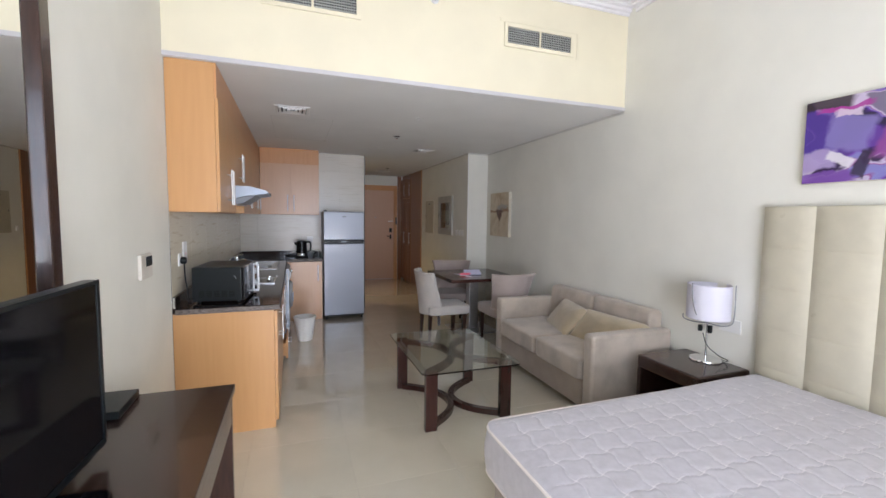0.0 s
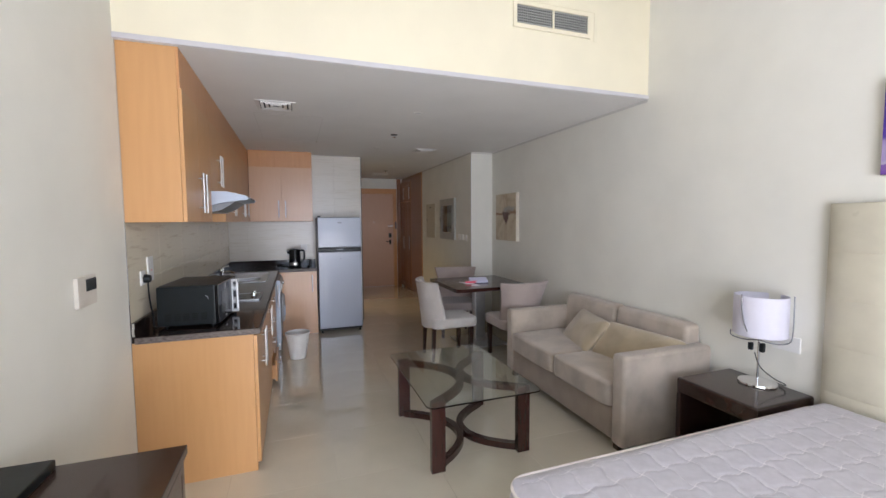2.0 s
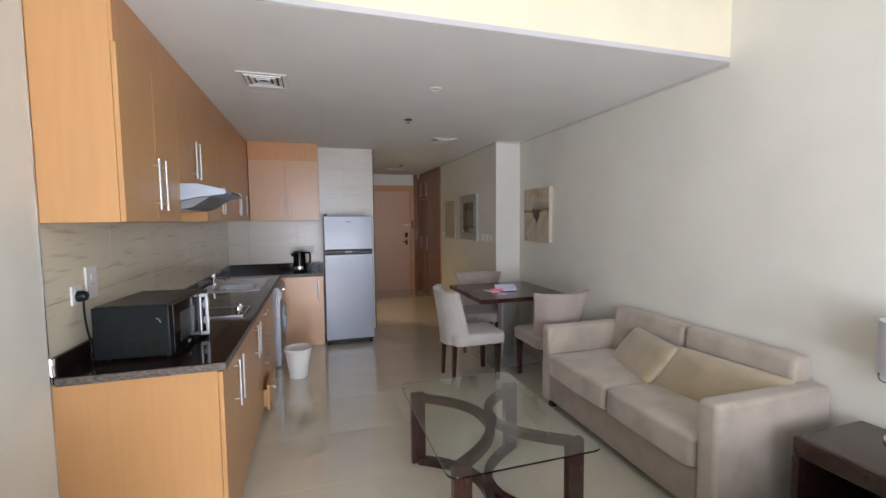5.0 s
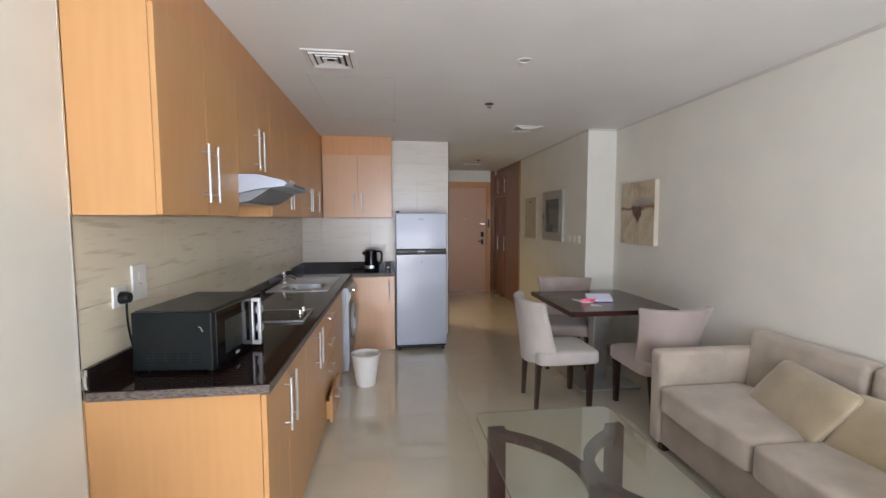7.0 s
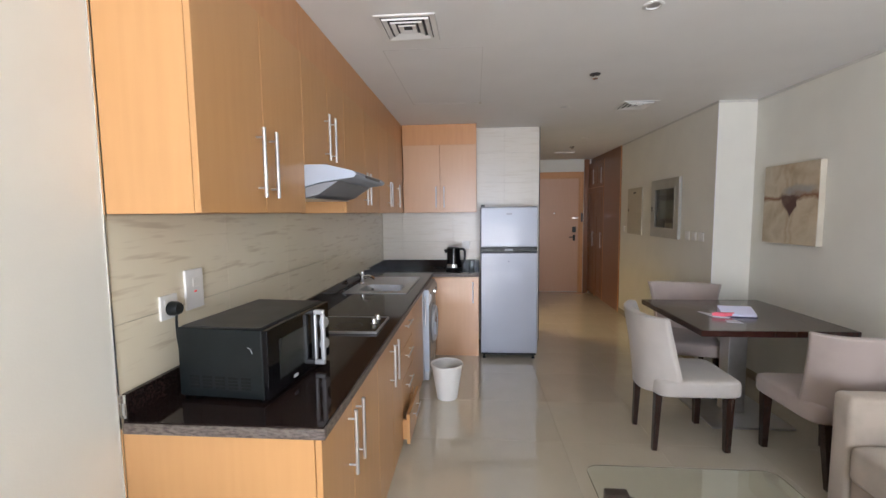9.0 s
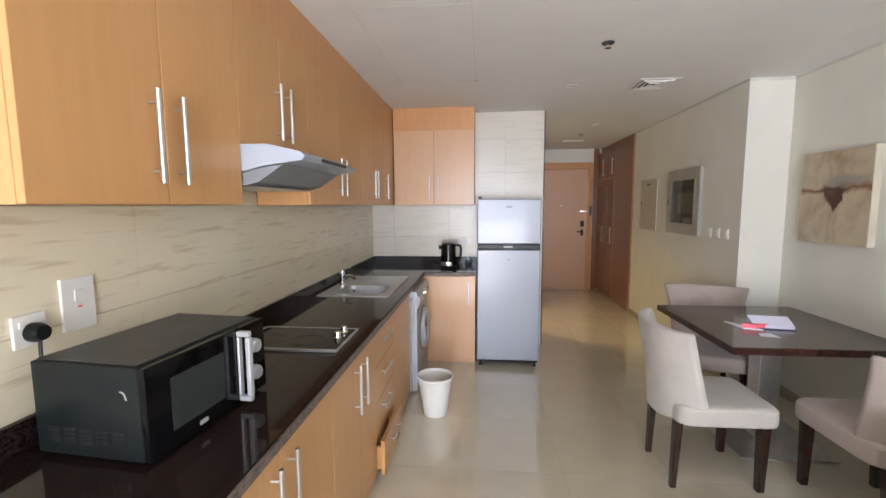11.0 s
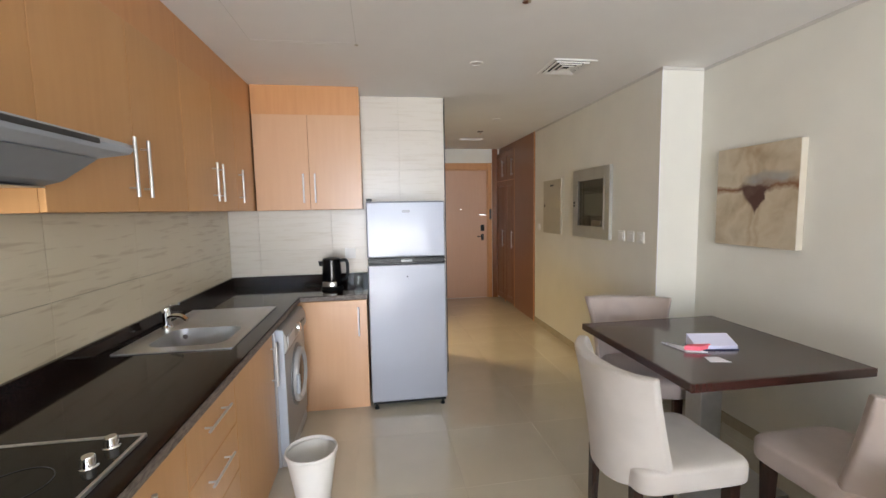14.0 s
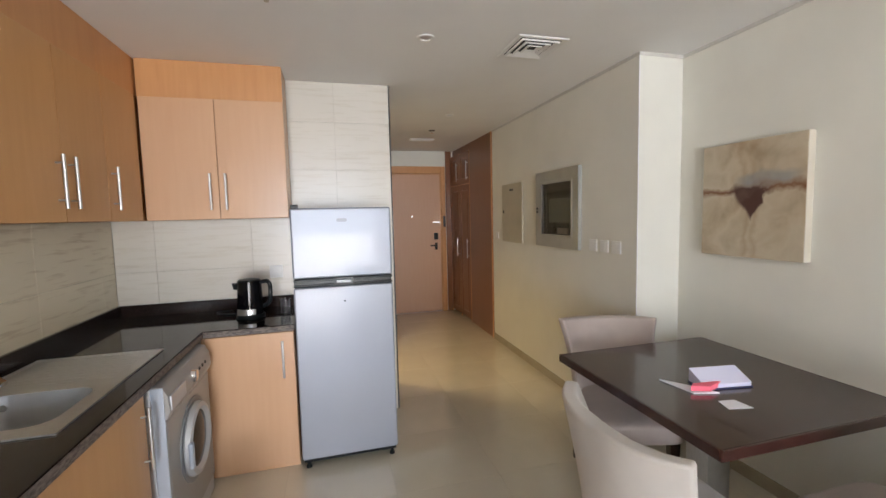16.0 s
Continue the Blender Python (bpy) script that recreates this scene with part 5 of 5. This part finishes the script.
# sofa
t = thing("sofa", (3.205, 0.145, 0), rz=-0.6, label="beige microfibre two-seat sofa with square arms", category="sofa", absolute=False)
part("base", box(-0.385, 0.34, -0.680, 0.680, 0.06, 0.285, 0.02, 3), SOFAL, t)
for y0, y1 in ((-0.795, -0.682), (0.682, 0.795)):
    part("arm", box(-0.393, 0.365, y0, y1, 0.045, 0.655, 0.028, 4), SOFAM, t)
for y0, y1 in ((-0.700, -0.006), (0.006, 0.700)):
    part("back_cushion", prism_y([(0.185, 0.20), (0.238, 0.785), (0.372, 0.785), (0.372, 0.20)], y0, y1, 0.038, 4), SOFAM, t)
for y0, y1 in ((-0.678, -0.022), (-0.018, 0.678)):
    part("seat_cushion", superbox(-0.108, (y0 + y1) / 2, 0.360, 0.306, (y1 - y0) / 2, 0.090, 0.22, 0.14, 64, 22, 0.010), SOFAM, t)
for y in (-0.70, 0.70):
    for x in (-0.34, 0.32):
        part("foot", box(x - 0.025, x + 0.025, y - 0.025, y + 0.025, 0, 0.046, 0.003, 1), DARKW, t)


def scatter_cushion(x, y, z, rx, ry, rz, w, label):
    t = thing("scatter_cushion", (x, y, z), 0, label, "cushion", "gold cushions on the sofa", absolute=False)
    t.matrix_world = pose(x, y, z, rx, ry, rz)
    b = superbox(0, 0, 0, 0.165, w, 0.060, 0.95, 0.14, 64, 24, 0.010)
    part("cover", b, GOLD, t)
    return t


scatter_cushion(3.280, 0.340, 0.545, 0, -50, -16, 0.285, "gold satin cushion leaning on the sofa back near the far arm")
scatter_cushion(3.280, -0.245, 0.543, 0, -50, 5, 0.350, "long gold satin cushion leaning on the sofa back")

# bedside table
t = thing("bedside_table", (3.37, -0.98, 0), label="dark wenge bedside table with a drawer band over an open shelf", category="bedside table")
x0, x1, y0, y1 = 3.105, 3.575, -1.255, -0.765
part("top", box(x0, x1, y0, y1, 0.440, 0.535, 0.016, 3), DARKW, t)
part("side", box(x0 + 0.004, x1, y0 + 0.002, y0 + 0.032, 0.05, 0.4395, 0.002, 1), DARKW, t)
part("side", box(x0 + 0.004, x1, y1 - 0.032, y1 - 0.002, 0.05, 0.4395, 0.002, 1), DARKW, t)
part("back", box(x1 - 0.02, x1, y0 + 0.0325, y1 - 0.0325, 0.05, 0.4395), DARKW, t)
part("shelf", box(x0 + 0.004, x1 - 0.021, y0 + 0.0325, y1 - 0.0325, 0.05, 0.09, 0.002, 1), DARKW, t)
part("plinth", box(x0 + 0.03, x1 - 0.03, y0 + 0.03, y1 - 0.03, 0.0, 0.0495), BLACKP, t)

# lamp
LX, LY, LZ = 3.470, -1.012, 0.5355
t = thing("table_lamp", (LX, LY, LZ), label="chrome table lamp with a white shade and a wire loop", category="table lamp")
part("base", lathe([(0, 0), (0.098, 0), (0.100, 0.004), (0.098, 0.012), (0.03, 0.016), (0, 0.017)], 40, (LX, LY, LZ)), CHROME, t)
part("stem", rod((LX, LY, LZ + 0.016), (LX, LY, LZ + 0.34), 0.007), CHROME, t)
sh = lathe([(0.120, 0.295), (0.128, 0.300), (0.128, 0.535), (0.124, 0.535), (0.122, 0.302)], 48, (LX, LY, LZ))
for v in sh.verts:
    v.co.y = LY + (v.co.y - LY) * 1.08
part("shade", sh, SHADE, t)
wr = tube([(LX - 0.135, LY + 0.02, LZ + 0.545), (LX - 0.140, LY + 0.01, LZ + 0.44), (LX - 0.120, LY - 0.02, LZ + 0.32), (LX - 0.05, LY - 0.09, LZ + 0.275), (LX + 0.03, LY - 0.135, LZ + 0.275),
           (LX + 0.06, LY - 0.142, LZ + 0.33), (LX + 0.06, LY - 0.142, LZ + 0.545)], 0.0035)
part("wire_loop", wr, WIRE, t, "dull grey wire loop")
part("wire_loop", tube([(LX - 0.16, LY + 0.06, LZ + 0.33), (LX - 0.165, LY + 0.05, LZ + 0.30), (LX - 0.10, LY + 0.02, LZ + 0.275), (LX, LY, LZ + 0.265)], 0.0035), WIRE, t, "dull grey wire loop")
part("bulb_holder", rod((LX, LY, LZ + 0.34), (LX, LY, LZ + 0.39), 0.016), WHITEP, t)
part("bulb", lathe([(0, 0.47), (0.02, 0.462), (0.027, 0.44), (0.02, 0.40), (0.013, 0.39)], 20, (LX, LY, LZ)), WHITEP, t)
part("cable", tube([(LX - 0.05, LY - 0.01, LZ + 0.20), (LX - 0.045, LY - 0.04, LZ + 0.12), (LX, LY - 0.09, LZ + 0.06), (LX + 0.05, LY - 0.12, LZ + 0.03), (LX + 0.07, LY - 0.10, LZ + 0.012), (LX + 0.10, LY - 0.02, LZ + 0.006)], 0.003), BLACKP, t)
part("cable_switch", boxes((LX - 0.055, LX - 0.030, LY + 0.008, LY + 0.030, LZ + 0.205, LZ + 0.25), (LX - 0.015, LX + 0.013, LY - 0.032, LY - 0.012, LZ + 0.195, LZ + 0.25), bev=0.005), BLACKP, t)
t = thing("wall_socket", (RW, -1.09, 0.75), label="white wall socket behind the table lamp", category="wall socket")
part("plate", box(RW - 0.010, RW - 0.0005, -1.165, -1.015, 0.745, 0.835, 0.003), WHITEP, t)
part("switch", box(RW - 0.014, RW - 0.0105, -1.11, -1.09, 0.80, 0.82, 0.001, 1), WHITEP, t)

# bed
MX0, MX1, MY0, MY1, MT = 1.610, 3.530, -3.09, -1.290, 0.527
t = thing("bed", (2.6, -2.2, 0), label="unmade double bed base with a cream padded leather headboard", category="bed")
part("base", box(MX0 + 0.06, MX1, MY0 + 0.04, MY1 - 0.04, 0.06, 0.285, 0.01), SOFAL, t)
for x in (MX0 + 0.15, MX1 - 0.12):
    for y in (MY0 + 0.15, MY1 - 0.15):
        part("foot", rod((x, y, 0), (x, y, 0.061), 0.03), BLACKP, t)
hb = part("headboard", box(3.556, RW - 0.002, -3.10, -1.283, 0.10, 1.602, 0.004), LEATHER, t)


def padded(ya, yb, za, zb):
    """A softly stuffed leather field with deep sides and shallow top and bottom seams."""
    b = bmesh.new()
    n = 14
    g = [[b.verts.new((3.5560 - 0.004 - 0.026 * (1 - abs(2 * i / n - 1) ** 3.5) * (1 - 0.25 * abs(2 * j / n - 1) ** 6)
                       - 0.0015 * noise.noise((i * 0.9 + ya * 9, j * 0.5, za * 7)) * (0 < i < n) * (0 < j < n),
                       yb + (ya - yb) * i / n, za + (zb - za) * j / n)) for j in range(n + 1)] for i in range(n + 1)]
    for i in range(n):
        for j in range(n):
            b.faces.new((g[i][j], g[i + 1][j], g[i + 1][j + 1], g[i][j + 1]))
    r = [g[i][0] for i in range(n + 1)] + [g[n][j] for j in range(1, n + 1)] + [g[i][n] for i in range(n - 1, -1, -1)] + [g[0][j] for j in range(n - 1, 0, -1)]
    q = [b.verts.new((3.5555, v.co.y, v.co.z)) for v in r]
    for i in range(len(r)):
        k = (i + 1) % len(r)
        b.faces.new((r[i], q[i], q[k], r[k]))
    bmesh.ops.recalc_face_normals(b, faces=b.faces)
    return b


ycol = [-1.287, -1.565] + [-1.565 - 0.30 * k for k in range(1, 6)]
for i in range(6):
    for k in range(6):
        za = 1.598 - k * 0.250
        part("padded_panel", padded(ycol[i + 1] if i < 5 else -3.097, ycol[i], za - 0.250, za), LEATHER, hb, angle=60)

t = thing("mattress", (2.58, -2.19, 0.286), label="bare white quilted mattress with cream piping on the bed base", category="mattress")


QS = 0.124


def wave(v):
    """The sideways swing of a stitched line at v along it."""
    return 0.009 * math.sin(v * 2 * math.pi / QS)


def quilt_top():
    b = bmesh.new()
    nx, ny = 330, 310
    sx, sy = MX1 - MX0, MY1 - MY0
    grid = []
    for i in range(nx + 1):
        row = []
        for j in range(ny + 1):
            u, v = i / nx, j / ny
            x, y = MX0 + sx * u, MY0 + sy * v
            # rounded corners
            cx, cy = min(max(x, MX0 + 0.10), MX1 - 0.10), min(max(y, MY0 + 0.10), MY1 - 0.10)
            d = math.hypot(x - cx, y - cy)
            if x != cx and y != cy and d > 0.10:
                x, y = cx + (x - cx) * 0.10 / d, cy + (y - cy) * 0.10 / d
            e = min(u * sx, (1 - u) * sx, v * sy, (1 - v) * sy)
            a = (x + wave(y)) / QS
            c = (y - wave(x)) / QS
            q = min(1.0, (abs(math.sin(math.pi * a)) * abs(math.sin(math.pi * c)) * 4.0)) ** 0.5
            lift = min(1, e / 0.08)
            z = MT - 0.022 * (1 - lift) ** 2 + 0.0045 * q * lift + 0.035 * min(1, (x - MX0) / 1.6) * lift + 0.004 * noise.noise((x * 3, y * 3, 0))
            row.append(b.verts.new((x, y, z)))
        grid.append(row)
    for i in range(nx):
        for j in range(ny):
            b.faces.new((grid[i][j], grid[i + 1][j], grid[i + 1][j + 1], grid[i][j + 1]))
    bmesh.ops.remove_doubles(b, verts=b.verts, dist=0.0004)
    return b


part("quilted_top", quilt_top(), MATT, t, angle=60)
seams = bmesh.new()


def seam_height(x, y):
    e = min(x - MX0, MX1 - x, y - MY0, MY1 - y)
    lift = max(0.0, min(1, e / 0.08))
    return MT - 0.022 * (1 - lift) ** 2 + 0.035 * min(1, (x - MX0) / 1.6) * lift + 0.004 * noise.noise((x * 3, y * 3, 0)) + 0.0012


def ribbon(points, across):
    """A thin raised pale line along the points, for the highlight on a stitched groove."""
    rows_ = []
    for x, y in points:
        z, w = seam_height(x, y), 0.0030
        dx, dy = (w, 0) if across else (0, w)
        rows_.append([seams.verts.new(c) for c in ((x - dx, y - dy, z - 0.001), (x, y, z + 0.0012), (x + dx, y + dy, z - 0.001))])
    for p, q in zip(rows_, rows_[1:]):
        for k in range(2):
            seams.faces.new((p[k], p[k + 1], q[k + 1], q[k]))


for k in range(math.ceil((MX0 + 0.05) / QS), math.floor((MX1 - 0.04) / QS) + 1):
    ribbon([(k * QS - wave(MY0 + 0.045 + j * 0.0095), MY0 + 0.045 + j * 0.0095) for j in range(int((MY1 - MY0 - 0.09) / 0.0095))], True)
for k in range(math.ceil((MY0 + 0.05) / QS), math.floor((MY1 - 0.04) / QS) + 1):
    ribbon([(MX0 + 0.045 + j * 0.0095, k * QS + wave(MX0 + 0.045 + j * 0.0095)) for j in range(int((MX1 - MX0 - 0.09) / 0.0095))], False)
bmesh.ops.recalc_face_normals(seams, faces=seams.faces)
part("stitching", seams, SEAMGLINT, t, "pale glossy lines that paint the highlights along the stitched grooves", angle=80)
ol = []
_c = round_rect(MX0, MX1, MY0, MY1, 0.10, 10)
for (xa, ya), (xb, yb) in zip(_c, _c[1:] + _c[:1]):
    m = max(1, int(math.hypot(xb - xa, yb - ya) / 0.05))
    ol += [(xa + (xb - xa) * k / m, ya + (yb - ya) * k / m) for k in range(m)]


def ring_side(z0, z1, bulge):
    b = bmesh.new()
    n = 8
    rings = []
    cx, cy = (MX0 + MX1) / 2, (MY0 + MY1) / 2
    for k in range(n + 1):
        s = k / n
        o = bulge * math.sin(math.pi * s)
        rings.append([b.verts.new((x + math.copysign(o, x - cx), y + math.copysign(o, y - cy), z0 + (z1 - z0) * s)) for x, y in ol])
    for p, q in zip(rings, rings[1:]):
        for k in range(len(p)):
            b.faces.new((p[k], p[(k + 1) % len(p)], q[(k + 1) % len(p)], q[k]))
    b.faces.new(list(reversed(rings[0])))
    return b


part("side_band", ring_side(0.286, MT - 0.022, 0.012), MATT, t)
for z in (MT - 0.020, 0.296):
    part("piping", tube([(x, y, z) for x, y in ol] + [(ol[0][0], ol[0][1], z)], 0.007, 6), PIPING, t)

# desk with television
DX, DY0, DY1, DT = 0.500, -2.75, -1.095, 0.766
t = thing("desk", (0.26, -1.9, 0), label="dark wenge desk with drawers along the wall", category="desk")
part("top", box(0.004, DX, DY0, DY1, DT - 0.032, DT, 0.003), DARKW, t)
part("side_panel", box(0.02, DX - 0.012, DY1 - 0.034, DY1 - 0.004, 0.0, DT - 0.0325, 0.002, 1), DARKW, t)
part("side_panel", box(0.02, DX - 0.012, DY0 + 0.004, DY0 + 0.034, 0.0, DT - 0.0325, 0.002, 1), DARKW, t)
part("back_panel", box(0.02, 0.04, DY0 + 0.035, DY1 - 0.035, 0.35, DT - 0.0325), DARKW, t)
for y0, y1 in ((-2.70, -1.93), (-1.925, -1.135)):
    d = part("drawer", box(DX - 0.035, DX - 0.012, y0, y1, DT - 0.165, DT - 0.036, 0.003), DARKW, t)
    part("finger_rail", box(DX - 0.0118, DX - 0.004, y0 + 0.02, y1 - 0.02, DT - 0.070, DT - 0.040, 0.003), MAHOG, d)

t = thing("television", (0.165, -2.045, DT + 0.0005), rz=-3, label="black flat television on a glossy stand on the desk", category="television", absolute=False)
part("casing", box(-0.025, 0.012, -0.47, 0.455, 0.045, 0.548, 0.006), BLACKP, t)
part("screen", box(0.0125, 0.0150, -0.455, 0.440, 0.065, 0.535), BLACKG, t)
part("bezel", boxes((0.0125, 0.018, -0.47, 0.455, 0.536, 0.548), (0.0125, 0.018, -0.47, 0.455, 0.045, 0.064), (0.0125, 0.018, 0.4405, 0.455, 0.064, 0.536), (0.0125, 0.018, -0.47, -0.4555, 0.064, 0.536)), BLACKP, t)
part("neck", box(-0.03, 0.0, -0.06, 0.06, 0.008, 0.10, 0.004), BLACKP, t)
part("stand", slab(round_rect(-0.13, 0.12, -0.26, 0.26, 0.04), 0, 0.010, 0.003), BLACKG, t)
single("set_top_box", box(0.012, 0.150, -1.330, -1.115, DT + 0.0005, DT + 0.032, 0.005), BLACKP, "flat black set-top box on the desk", "set-top box")
t = thing("television_cable", (0.05, -1.3, DT), label="thin black cable behind the set-top box", category="cable")
part("cable", tube([(0.02, -1.20, DT + 0.036), (0.018, -1.28, DT + 0.052), (0.03, -1.36, DT + 0.03), (0.06, -1.46, DT + 0.006)], 0.003), BLACKP, t)

# mirror
t = thing("wall_mirror", (0.02, -1.9, 0.9), label="large mirror in a dark polished frame above the desk", category="mirror")
part("glass", box(0.003, 0.012, -2.38, -1.445, 0.92, 2.48), MIRROR, t)
part("frame", boxes((0.002, 0.036, -1.446, -1.382, 0.86, 2.54), (0.002, 0.036, -2.445, -2.381, 0.86, 2.54), (0.002, 0.036, -2.380, -1.4465, 0.86, 0.919), (0.002, 0.036, -2.380, -1.4465, 2.481, 2.54), bev=0.008, seg=3), DARKW, t)

# ---- tiles of walls and floor ----


def tile_field(parent, axis, spans, zs, plane):
    """Thin tiles on a wall: axis 'x' for a wall whose face looks along x at that plane."""
    g = 0.0008
    for a0, a1 in spans:
        for z0, z1 in zs:
            if axis == 'x':
                bm = box(plane - 0.0075, plane, a0 + g, a1 - g, z0 + g, z1 - g, 0.0008, 1)
            else:
                bm = box(a0 + g, a1 - g, plane, plane + 0.0075, z0 + g, z1 - g, 0.0008, 1)
            part("tile", bm, TILE if axis == 'x' else TILEGLARE, parent)


zrow = ((0.846, 1.186), (1.186, 1.526))
ysp = [(0.017, 0.62)] + [(0.62 + 0.6 * k, min(1.22 + 0.6 * k, BY)) for k in range(6) if 0.62 + 0.6 * k < BY - 0.02]
tile_field(kleft, 'x', ysp, zrow, 0.0)
tile_field(kback, 'y', ((0.002, 0.24), (0.24, 0.84), (0.84, 1.44), (1.44, KX - 0.008)), zrow, BY)
tile_field(kback, 'y', ((1.12, 1.44), (1.44, KX - 0.009)), ((1.526, 1.866), (1.866, 2.206), (2.206, LC - 0.001)), BY)
tile_field(kback, 'y', ((1.15, 1.44), (1.44, KX - 0.009)), ((0.0, 0.166), (0.166, 0.506), (0.506, 0.846)), BY)

tile_field(kleft, 'x', ((0.787, 1.413),), ((1.526, 1.756),), 0.0)

meshes = {}
TS = 0.60
fx = [(-0.0, 0.47)] + [(0.47 + TS * k, min(0.47 + TS * (k + 1), RW)) for k in range(6) if 0.47 + TS * k < RW]
fy = [(SY + TS * k, min(SY + TS * (k + 1), EY)) for k in range(20) if SY + TS * k < EY]
for (xa, xb) in fx:
    for (ya, yb) in fy:
        key = (round(xb - xa, 3), round(yb - ya, 3))
        if key not in meshes:
            w, l = key[0] / 2 - 0.0004, key[1] / 2 - 0.0004
            meshes[key] = finish(box(-w, w, -l, l, -0.006, 0.0, 0.0004, 1), "floor_tile", FLOOR)
        ob = new("tile", meshes[key])
        ob.parent = floor
        ob.location = Vector(((xa + xb) / 2, (ya + yb) / 2, 0)) - floor.location
